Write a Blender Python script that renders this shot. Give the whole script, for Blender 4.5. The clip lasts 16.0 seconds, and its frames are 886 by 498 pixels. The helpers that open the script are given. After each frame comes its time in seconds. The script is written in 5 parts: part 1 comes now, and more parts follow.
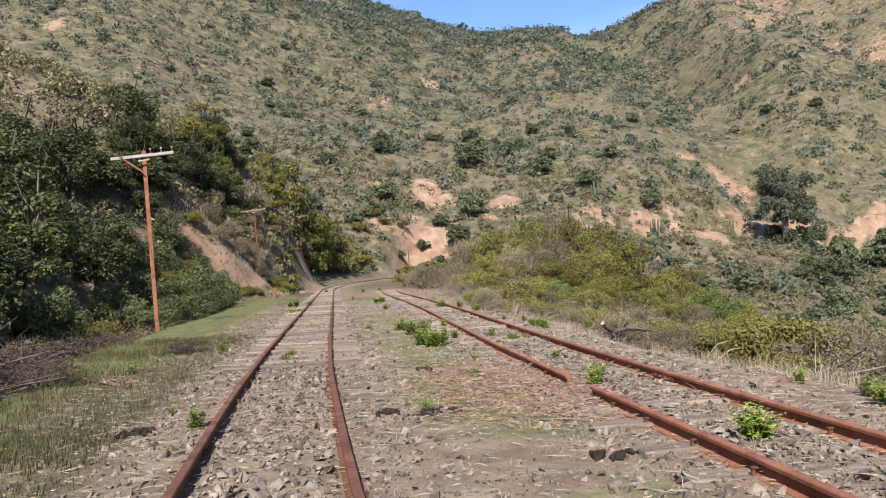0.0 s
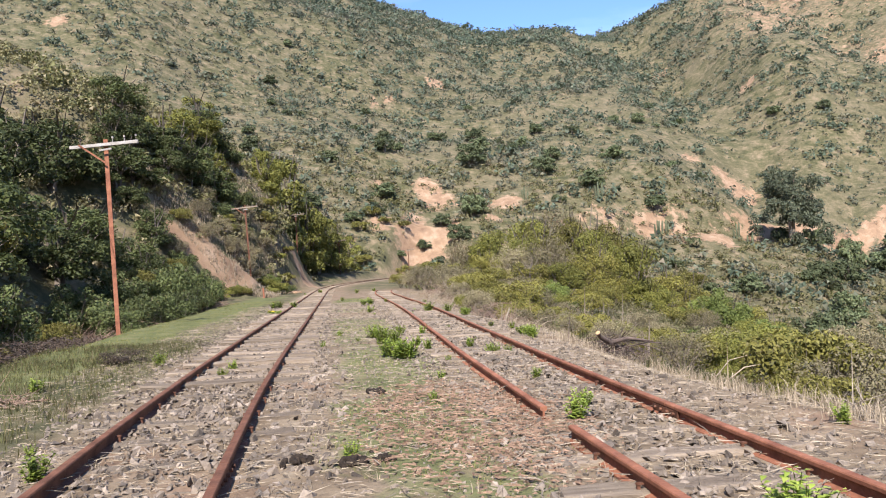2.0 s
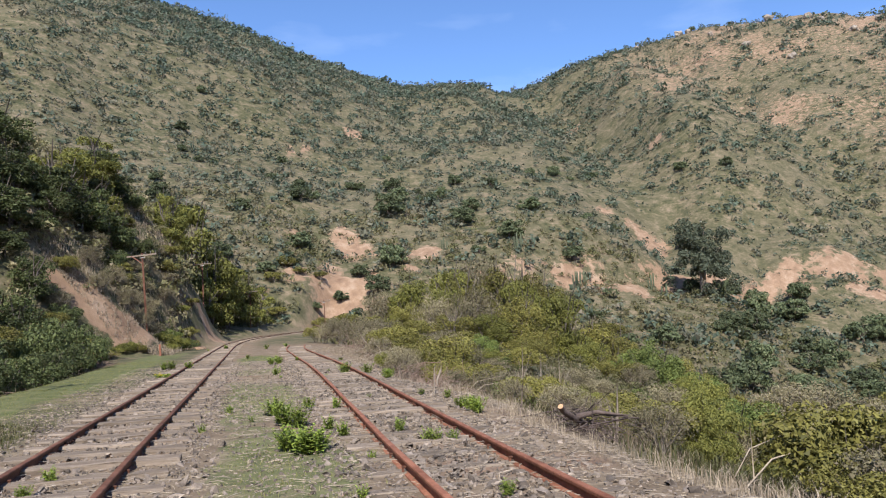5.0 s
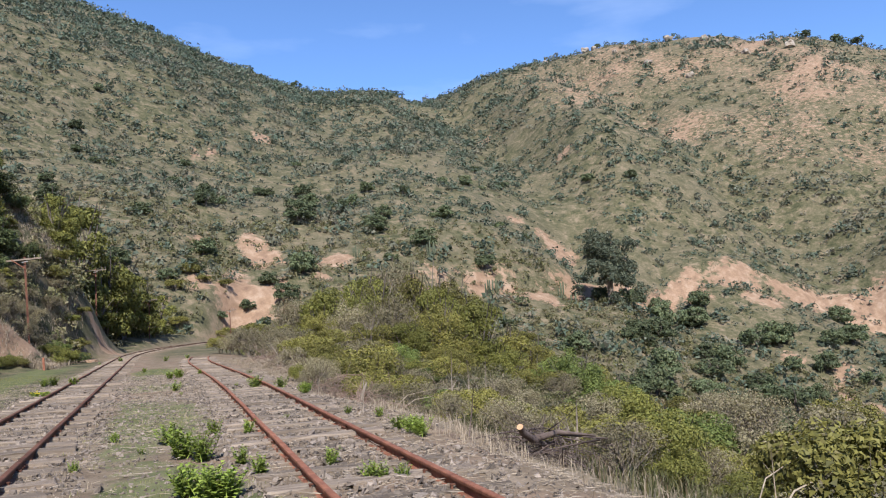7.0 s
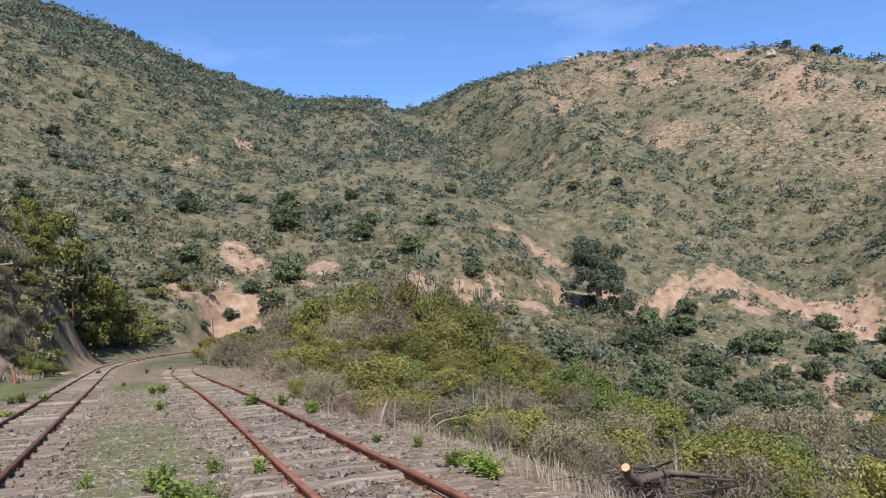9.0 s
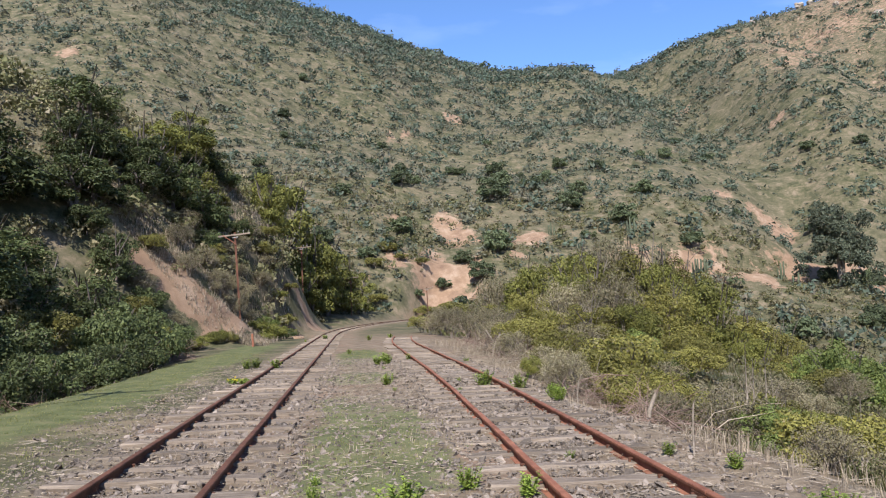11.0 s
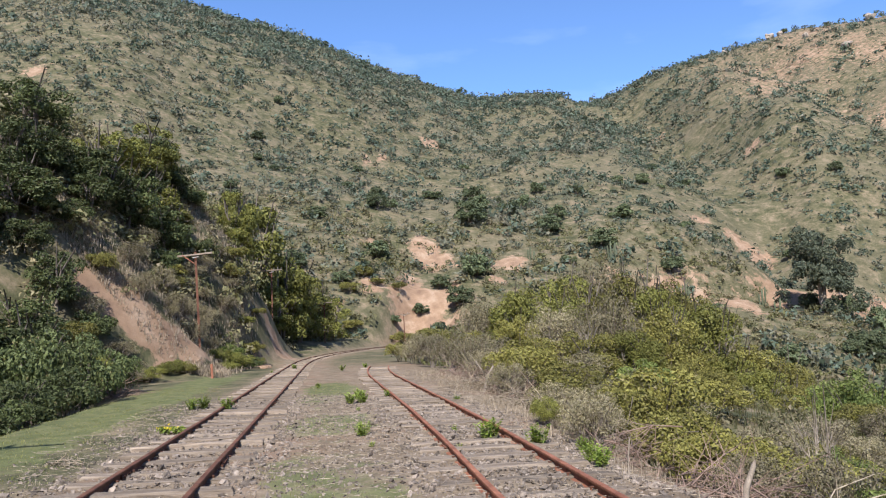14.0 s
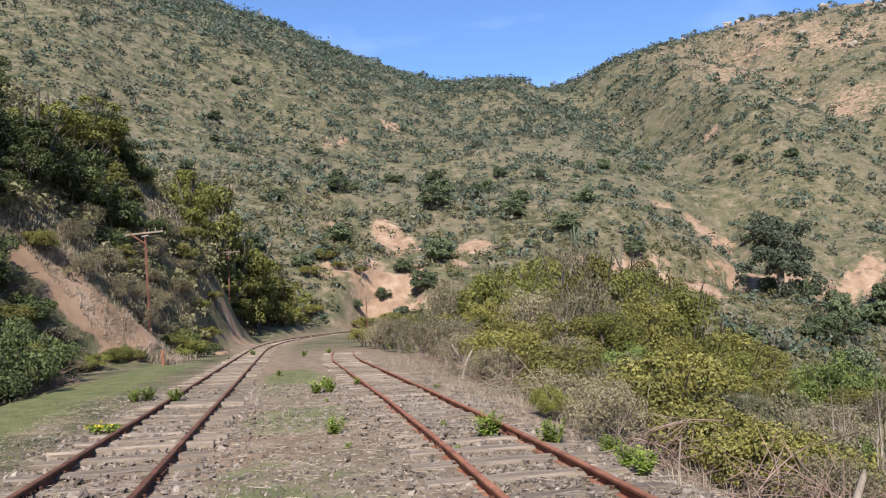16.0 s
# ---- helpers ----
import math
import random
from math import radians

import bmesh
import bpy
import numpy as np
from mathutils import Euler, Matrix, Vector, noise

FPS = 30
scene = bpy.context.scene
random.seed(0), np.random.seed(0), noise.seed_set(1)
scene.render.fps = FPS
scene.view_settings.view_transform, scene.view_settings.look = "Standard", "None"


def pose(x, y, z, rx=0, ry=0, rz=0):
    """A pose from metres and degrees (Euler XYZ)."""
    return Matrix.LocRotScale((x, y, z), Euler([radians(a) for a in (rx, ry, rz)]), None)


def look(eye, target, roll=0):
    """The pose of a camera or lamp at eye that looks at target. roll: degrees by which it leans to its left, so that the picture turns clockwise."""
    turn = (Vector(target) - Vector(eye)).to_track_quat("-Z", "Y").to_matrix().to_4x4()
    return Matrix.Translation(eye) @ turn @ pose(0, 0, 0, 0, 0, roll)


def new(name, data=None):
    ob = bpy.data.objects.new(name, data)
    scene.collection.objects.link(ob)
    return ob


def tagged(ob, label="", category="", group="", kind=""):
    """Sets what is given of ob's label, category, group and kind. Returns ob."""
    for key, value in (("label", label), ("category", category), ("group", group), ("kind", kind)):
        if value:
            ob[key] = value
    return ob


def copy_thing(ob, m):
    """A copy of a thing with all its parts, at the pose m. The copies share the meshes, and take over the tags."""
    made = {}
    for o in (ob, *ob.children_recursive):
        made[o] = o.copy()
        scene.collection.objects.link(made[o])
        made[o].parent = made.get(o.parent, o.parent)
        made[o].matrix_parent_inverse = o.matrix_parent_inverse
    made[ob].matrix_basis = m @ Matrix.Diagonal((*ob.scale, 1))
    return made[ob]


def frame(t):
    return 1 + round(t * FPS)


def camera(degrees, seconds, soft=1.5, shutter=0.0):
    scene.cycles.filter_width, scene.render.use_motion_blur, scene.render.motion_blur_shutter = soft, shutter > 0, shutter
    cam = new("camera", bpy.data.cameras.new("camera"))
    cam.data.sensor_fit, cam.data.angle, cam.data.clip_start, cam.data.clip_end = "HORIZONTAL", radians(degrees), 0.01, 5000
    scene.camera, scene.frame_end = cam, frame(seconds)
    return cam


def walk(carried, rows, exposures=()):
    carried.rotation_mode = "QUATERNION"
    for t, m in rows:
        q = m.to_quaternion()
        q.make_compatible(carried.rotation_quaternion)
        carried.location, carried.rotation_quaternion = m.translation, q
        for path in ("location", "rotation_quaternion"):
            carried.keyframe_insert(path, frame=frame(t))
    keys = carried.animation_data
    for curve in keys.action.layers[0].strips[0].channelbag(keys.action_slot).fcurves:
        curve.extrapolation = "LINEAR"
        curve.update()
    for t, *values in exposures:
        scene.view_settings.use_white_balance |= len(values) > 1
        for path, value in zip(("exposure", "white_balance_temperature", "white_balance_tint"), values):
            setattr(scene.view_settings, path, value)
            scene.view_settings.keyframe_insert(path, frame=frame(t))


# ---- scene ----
cam = camera(62.4, 16.0, soft=1.1)
PATH = [
    (0, (0.637, -2.175, 1.16), (0.933, -0.197, 1.22), -2.6),
    (0.5, (0.713, -1.818, 1.186), (1.198, 0.122, 1.231), -2.5),
    (1, (0.955, -1.442, 1.119), (1.368, 0.514, 1.188), -2.3),
    (1.5, (1.166, -1.034, 1.118), (1.478, 0.941, 1.158), -2.2),
    (2, (1.38, -0.622, 1.153), (1.665, 1.356, 1.215), -2.1),
    (2.5, (1.54, -0.166, 1.173), (1.807, 1.812, 1.295), -2.3),
    (3, (1.562, 0.306, 1.183), (1.901, 2.272, 1.33), -2.4),
    (3.5, (1.587, 0.781, 1.199), (1.985, 2.732, 1.38), -2.3),
    (4, (1.615, 1.239, 1.222), (2.069, 3.174, 1.444), -2.4),
    (4.2, (1.63, 1.446, 1.25), (2.131, 3.374, 1.425), -2.5),
    (6.3, (1.881, 3.288, 1.24), (2.397, 5.207, 1.469), -2.5),
    (6.5, (1.855, 3.469, 1.241), (2.405, 5.38, 1.457), -2.5),
    (7, (1.832, 3.914, 1.224), (2.573, 5.76, 1.43), -2.8),
    (7.5, (1.752, 4.36, 1.239), (2.691, 6.111, 1.464), -3.3),
    (8, (1.719, 4.81, 1.255), (2.744, 6.51, 1.499), -3.5),
    (8.5, (1.753, 5.452, 1.275), (2.763, 7.161, 1.52), -3.5),
    (9, (1.795, 6.221, 1.264), (2.58, 8.046, 1.491), -3.0),
    (9.5, (1.723, 6.82, 1.309), (2.265, 8.734, 1.515), -2.3),
    (10, (1.662, 7.412, 1.318), (2.035, 9.37, 1.474), -2.1),
    (10.2, (1.668, 7.652, 1.303), (1.981, 9.621, 1.459), -2.2),
    (12.3, (1.764, 10.104, 1.419), (1.993, 12.073, 1.683), -1.73),
    (12.5, (1.771, 10.296, 1.403), (2.052, 12.255, 1.692), -1.68),
    (13, (1.785, 10.834, 1.404), (2.092, 12.787, 1.706), -1.83),
    (13.5, (1.815, 11.369, 1.416), (2.16, 13.322, 1.673), -1.81),
    (14, (1.848, 11.902, 1.403), (2.163, 13.862, 1.644), -1.74),
    (14.5, (1.794, 12.375, 1.36), (2.107, 14.341, 1.552), -1.78),
    (15, (1.778, 12.824, 1.339), (2.105, 14.788, 1.529), -1.94),
    (15.5, (1.767, 13.335, 1.332), (2.131, 15.294, 1.503), -1.98),
    (16, (1.769, 13.852, 1.329), (2.19, 15.797, 1.527), -1.96),
]
walk(cam, [(t, look(eye, target, roll)) for t, eye, target, roll in PATH], exposures=[(0, 1.0, 6300, 12), (0.5, 1.15, 6300, 12), (1, 1.1, 6300, 12), (2, 1.25, 6250, 11), (2.6, 1.08, 6200, 10), (3.5, 0.80, 6100, 10), (7, 0.80, 5900, 10), (8.5, 0.72, 5700, 9), (9.5, 0.74, 5950, 10), (12.5, 0.97, 5850, 10), (13, 0.96, 5850, 10), (15, 0.96, 6080, 10), (16, 0.92, 6100, 10)])

# ---- ground form ----
PIVOT = (2.0, 8.0)
# bearing (degrees right of +y): near flank r, z; valley r, z; bench or road r, z; ridge r, elevation seen from the pivot
FORM = [
    (-180, 40, -3, 80, -12, 200, 0, 420, 15), (-135, 30, 6, 60, 16, 110, 30, 380, 20),
    (-80, 30, 9, 60, 18, 110, 36, 360, 22), (-40, 40, 3, 60, 5, 92, 9, 370, 22),
    (-25, 45, 1.0, 62, 2.5, 90, 7, 385, 23.3), (-16, 50, 0.5, 64, 1.5, 90, 4.5, 405, 25.8),
    (-6, 55, 0.0, 70, 0.3, 92, 1.8, 430, 23.7), (4, 55, 0.0, 72, 0.3, 100, 2.0, 460, 20.7),
    (12, 50, 0.5, 75, 0.6, 106, 3.2, 490, 18.3), (20, 55, -1.5, 88, -3, 118, 4.2, 520, 17.5),
    (25, 56, -2.4, 92, -4, 128, 4.0, 505, 18.5), (30, 50, -4.2, 96, -4.8, 140, 4.2, 490, 19.9),
    (36, 46, -6.0, 100, -8, 155, 3.2, 470, 20.5), (42, 46, -8.5, 105, -14, 180, 1.2, 460, 20.2),
    (50, 46, -11.0, 100, -21, 195, -2.5, 440, 18.9), (55, 46, -12.5, 98, -24, 198, -4.5, 435, 17.0),
    (62, 46, -13.5, 96, -27, 200, -7, 430, 15.5), (80, 50, -14.0, 90, -30, 200, -10, 420, 13),
    (120, 45, -12.0, 90, -26, 210, -8, 420, 14)]


def fade(a, b, v):
    k = np.clip((v - a) / (b - a), 0.0, 1.0)
    return k * k * (3 - 2 * k)


def lattice(i, j, seed):
    h = (i * 374761393 + j * 668265263 + seed * 974634777) & 0x7FFFFFFF
    h = ((h ^ (h >> 13)) * 1274126177) & 0x7FFFFFFF
    return ((h ^ (h >> 16)) & 0xFFFF) / 32767.5 - 1.0


def wave(x, y, size, seed=1):
    """Smooth noise from -1 to 1."""
    x, y = np.asarray(x, float) / size, np.asarray(y, float) / size
    i, j = np.floor(x).astype(np.int64), np.floor(y).astype(np.int64)
    u, v = x - i, y - j
    u, v = u * u * (3 - 2 * u), v * v * (3 - 2 * v)
    low = lattice(i, j, seed) * (1 - u) + lattice(i + 1, j, seed) * u
    high = lattice(i, j + 1, seed) * (1 - u) + lattice(i + 1, j + 1, seed) * u
    return low * (1 - v) + high * v


def track_x(y):
    """The middle of the main line; it starts out of a bend and ends in one."""
    y = np.asarray(y, float)
    return 0.0024 * np.clip(11 - y, 0, 60) ** 2 + 0.0042 * np.clip(y - 58, 0, 200) ** 2


SIDING_X = 3.55


def siding_x(y):
    """The middle of the siding; it draws away from the main line, then bends out of sight."""
    y = np.asarray(y, float)
    return SIDING_X + 0.48 * fade(4, 28, y) + 0.004 * np.clip(y - 40, 0, 40) ** 2


def ravine(r):
    """The bearing of the ravine's bed by its distance."""
    return np.interp(r, [130, 180, 260, 380, 500], [36, 33, 28.5, 24, 21.5])


def height(x, y):
    x, y = np.asarray(x, float), np.asarray(y, float)
    dx, dy = x - PIVOT[0], y - PIVOT[1]
    r, az = np.hypot(dx, dy), np.degrees(np.arctan2(dx, dy))
    form = np.array(FORM + [(180,) + FORM[0][1:]], float)
    rn, zn, rv, zv, rb, zb, rk, el = (np.interp(az, form[:, 0], form[:, k]) for k in range(1, 9))
    zk = 1.2 + rk * np.tan(np.radians(el)) - 1.5
    # the flank, the valley, the bench with its cutting, the long slope and the far side of the ridge
    k1, k2 = fade(0, 1, (r - 12) / (rn - 12)), fade(0, 1, (r - rn) / (rv - rn))
    z = zn * k1
    z = np.where(r > rn, zn + (zv - zn) * k2, z)
    z = np.where(r > rv, zv + (zb - zv) * np.clip((r - rv) / (rb - 3 - rv), 0, 1) ** 1.15, z)
    step = 4.5 * fade(0.3, 5.0, r - rb) * fade(-14, 0, az) * (0.8 + 0.35 * wave(x, y, 9, 9))
    s = np.clip((r - rb - 1) / (rk - rb - 1), 0, 1)
    slope = zb + (zk - zb) * (0.86 * s + 0.14 * s * s * (3 - 2 * s))
    z = np.where(r > rb - 1, slope + step * (1 - s), z)
    over = np.clip(r - rk, 0, None)
    z = np.where(r > rk, zk - 0.22 * over + 0.22 * 60 * (1 - np.exp(-over / 60)), z)
    z = np.maximum(z, -60)
    # spurs and gullies
    rough = fade(70, 180, r) * (1 - 0.75 * fade(-80, 0, r - rk))
    gully = 1 - np.abs(wave(az * 4 + r * 0.05, r * 0.25, 22, 4))
    z = z + rough * (7 * wave(x, y, 70, 2) + 3.0 * wave(x, y, 27, 3) - (1 + 3.5 * fade(10, 40, az)) * (gully - 0.5)) + fade(20, 80, r) * 0.5 * wave(x, y, 7, 5)
    # the ravine that comes down from the saddle, and the spur beside it
    across = (az - ravine(r)) * r * 0.01745
    long = fade(120, 190, r) * (1 - fade(0.80, 1.0, r / rk))
    z = z + long * (6 * np.exp(-((across + 42) / 26) ** 2) - 11 * np.exp(-(across / 17) ** 2) + 5 * np.exp(-((across - 38) / 20) ** 2) - 6 * np.exp(-((across - 72) / 13) ** 2))
    # the levelled strip that carries the tracks
    edge = 5.3 + 0.35 * wave(y, 0 * y, 5, 6) + 0.045 * np.clip(y - 22, 0, 60)
    drop = np.clip(x - edge, 0, None)
    fall = 0.34 - 0.26 * fade(24, 36, y) * (1 - fade(54, 66, y))
    brink = -0.115 - np.where(drop < 7, fall * drop, fall * 7 + 0.15 * (drop - 7))
    z = np.where(x > 0, brink + (z - brink) * fade(5, 22, drop + 0.4 * np.clip(y - 45, 0, 100)), z)
    # the bank uphill of the line
    foot = -6.4 - 2.2 * fade(30, 39, y) + 3.7 * fade(40, 50, y) + 4.2 * fade(54, 70, y) + 0.4 * wave(y, 0 * y, 9, 7)
    rise = np.clip(foot - x, 0, None)
    steep = 0.75 + 1.0 * fade(38, 54, y) + 0.45 * fade(54, 64, y)
    bank = (11.5 * (1 - np.exp(-rise * steep / 11.5)) + 0.34 * rise) * np.clip((90 - y) / 20, 0, 1) + 0.35 * wave(x, y, 4, 8) * fade(0, 3, rise)
    ditch = -0.115 - 0.5 * fade(-3.9, -5.4, x) * (1 - fade(32, 40, y)) + 1.2 * fade(-3.2, -4.8, x) * fade(45, 51, y)
    left = np.where(rise > 0, np.maximum(bank, -0.7) + ditch, ditch)
    mix = fade(74, 92, y)
    z = np.where(x <= 0, left + (np.maximum(z, left) - left) * np.maximum(mix, fade(14, 36, rise)), z)
    line = np.abs(x - track_x(y))
    flat = (1 - fade(np.where(x < track_x(y), 1.3, 3.5), np.where(x < track_x(y), 3.2, 8), line)) * fade(45, 60, y) * (1 - fade(112, 122, y))
    z = z * (1 - flat) + (-0.115 + 0.012 * np.clip(y - 60, 0, 80)) * flat
    z = z + 0.5 * np.exp(-((x + 2.0) ** 2) / 1.6 - (y - 69) ** 2 / 22)
    near = 1 - fade(30, 60, r)
    on = np.minimum(np.abs(x - track_x(y)), np.abs(x - siding_x(y)))
    z = z + near * (0.035 * wave(x, y, 1.7, 11) + 0.02 * wave(x, y, 0.6, 12)) * (0.25 + 0.75 * fade(0.5, 1.5, on))
    return z

# ---- light ----
SUN_BEARING, SUN_HEIGHT = -163.0, 45.0
world = bpy.data.worlds.new("daylight")
scene.world = world
world.use_nodes = True
wt = world.node_tree
sky = wt.nodes.new("ShaderNodeTexSky")
sky.sky_type, sky.sun_disc = "NISHITA", False
sky.sun_elevation, sky.sun_rotation = radians(SUN_HEIGHT), radians(SUN_BEARING)
sky.altitude, sky.air_density, sky.dust_density, sky.ozone_density = 1200, 0.74, 0.15, 4.5
wisp_map, wisp_pos = wt.nodes.new("ShaderNodeMapping"), wt.nodes.new("ShaderNodeTexCoord")
wisp_map.inputs["Scale"].default_value = (2.0, 2.0, 7.0)
wisp, wisp_ramp = wt.nodes.new("ShaderNodeTexNoise"), wt.nodes.new("ShaderNodeValToRGB")
wisp.inputs["Scale"].default_value, wisp.inputs["Detail"].default_value = 1.6, 7
wisp_ramp.color_ramp.elements[0].position, wisp_ramp.color_ramp.elements[1].position = 0.56, 0.86
wisp_ramp.color_ramp.elements[1].color = (0.18, 0.18, 0.18, 1)
cloud = wt.nodes.new("ShaderNodeMix")
cloud.data_type = "RGBA"
cloud.inputs["B"].default_value = (7.0, 7.2, 7.6, 1)
wt.links.new(wisp_pos.outputs["Generated"], wisp_map.inputs["Vector"])
wt.links.new(wisp_map.outputs["Vector"], wisp.inputs["Vector"])
wt.links.new(wisp.outputs["Fac"], wisp_ramp.inputs["Fac"])
wt.links.new(wisp_ramp.outputs["Color"], cloud.inputs["Factor"])
wt.links.new(sky.outputs["Color"], cloud.inputs["A"])
wt.links.new(cloud.outputs["Result"], wt.nodes["Background"].inputs["Color"])
wt.nodes["Background"].inputs["Strength"].default_value = 0.15
sun = new("sun", bpy.data.lights.new("sun", "SUN"))
sun.data.energy, sun.data.angle, sun.data.color = 4.4, radians(0.6), (1.0, 0.93, 0.83)
sb, sh = radians(SUN_BEARING), radians(SUN_HEIGHT)
sun.matrix_world = look((60 * math.sin(sb) * math.cos(sh), 60 * math.cos(sb) * math.cos(sh), 60 * math.sin(sh)), (0, 0, 0))

# ---- materials ----


def material(name, rough=0.9, metal=0.0):
    m = bpy.data.materials.new(name)
    m.use_nodes = True
    b = m.node_tree.nodes["Principled BSDF"]
    b.inputs["Roughness"].default_value, b.inputs["Metallic"].default_value = rough, metal
    b.inputs["Specular IOR Level"].default_value = 0.25
    return m, m.node_tree, b


def coord(nt, space="Object", scale=(1, 1, 1)):
    c, m = nt.nodes.new("ShaderNodeTexCoord"), nt.nodes.new("ShaderNodeMapping")
    m.inputs["Scale"].default_value = scale
    nt.links.new(c.outputs[space], m.inputs["Vector"])
    return m.outputs["Vector"]


def grain(nt, vector, scale, detail=4, rough=0.6):
    n = nt.nodes.new("ShaderNodeTexNoise")
    n.inputs["Scale"].default_value, n.inputs["Detail"].default_value, n.inputs["Roughness"].default_value = scale, detail, rough
    nt.links.new(vector, n.inputs["Vector"])
    return n.outputs["Fac"]


def ramp(nt, value, *stops):
    r = nt.nodes.new("ShaderNodeValToRGB")
    e = r.color_ramp.elements
    while len(e) < len(stops):
        e.new(0.5)
    for k, (p, c) in enumerate(stops):
        e[k].position, e[k].color = p, (*((c, c, c) if isinstance(c, (int, float)) else c), 1)
    nt.links.new(value, r.inputs["Fac"])
    return r.outputs["Color"]


def blend(nt, fac, a, b, kind="MIX"):
    m = nt.nodes.new("ShaderNodeMix")
    m.data_type, m.blend_type = "RGBA", kind
    for key, v in (("Factor", fac), ("A", a), ("B", b)):
        if isinstance(v, bpy.types.NodeSocket):
            nt.links.new(v, m.inputs[key])
        else:
            m.inputs[key].default_value = v if key == "Factor" else (*v, 1)
    return m.outputs["Result"]


def calc(nt, kind, a, b=0.0):
    m = nt.nodes.new("ShaderNodeMath")
    m.operation = kind
    for k, v in enumerate((a, b)):
        if isinstance(v, bpy.types.NodeSocket):
            nt.links.new(v, m.inputs[k])
        else:
            m.inputs[k].default_value = v
    return m.outputs["Value"]


def relief(nt, bsdf, value, strength, distance):
    n = nt.nodes.new("ShaderNodeBump")
    n.inputs["Strength"].default_value, n.inputs["Distance"].default_value = strength, distance
    nt.links.new(value, n.inputs["Height"])
    nt.links.new(n.outputs["Normal"], bsdf.inputs["Normal"])


def attribute(nt, name):
    a = nt.nodes.new("ShaderNodeAttribute")
    a.attribute_name = name
    return a.outputs["Fac"]


def island(nt):
    return nt.nodes.new("ShaderNodeNewGeometry").outputs["Random Per Island"]


def each(nt):
    return nt.nodes.new("ShaderNodeObjectInfo").outputs["Random"]


def mottled(name, dark, light, scale, rough=0.9, metal=0.0, bump=0.4, depth=0.01, vary=0.25, by="object", fine=8.0, space="Object", stretch=(1, 1, 1)):
    """A surface with grain at two scales and a shift of tone from piece to piece."""
    m, nt, b = material(name, rough, metal)
    v = coord(nt, space, stretch)
    big, small = grain(nt, v, scale, 5), grain(nt, v, scale * fine, 4, 0.7)
    c = ramp(nt, big, (0.3, dark), (0.7, light))
    c = blend(nt, 0.55, c, ramp(nt, small, (0.25, 0.45), (0.75, 1.0)), "MULTIPLY")
    pick = each(nt) if by == "object" else island(nt)
    c = blend(nt, 1.0, c, ramp(nt, pick, (0.0, 1.0 - vary), (1.0, 1.0 + vary)), "MULTIPLY")
    nt.links.new(c, b.inputs["Base Color"])
    relief(nt, b, small, bump, depth)
    return m


def foliage(name, dark, light, dry, dryness=0.12, tone=False):
    """Leaves: each leaf its own tone, a few of them dry."""
    m, nt, b = material(name, 0.62)
    pick = island(nt)
    c = ramp(nt, pick, (0.0, dark), (0.62, light), (1.0 - dryness, light), (1.0, dry))
    if tone:
        c = blend(nt, attribute(nt, "tone"), c, blend(nt, 0.75, c, dry))
    v = coord(nt)
    c = blend(nt, 0.6, c, ramp(nt, grain(nt, v, 0.9, 3), (0.3, 0.6), (0.7, 1.25)), "MULTIPLY")
    c = blend(nt, 1.0, c, ramp(nt, each(nt), (0.0, 0.66), (1.0, 1.30)), "MULTIPLY")
    back = nt.nodes.new("ShaderNodeBsdfTranslucent")
    mixed = nt.nodes.new("ShaderNodeMixShader")
    mixed.inputs["Fac"].default_value = 0.22
    nt.links.new(c, b.inputs["Base Color"])
    nt.links.new(c, back.inputs["Color"])
    nt.links.new(b.outputs["BSDF"], mixed.inputs[1])
    nt.links.new(back.outputs["BSDF"], mixed.inputs[2])
    nt.links.new(mixed.outputs["Shader"], nt.nodes["Material Output"].inputs["Surface"])
    return m


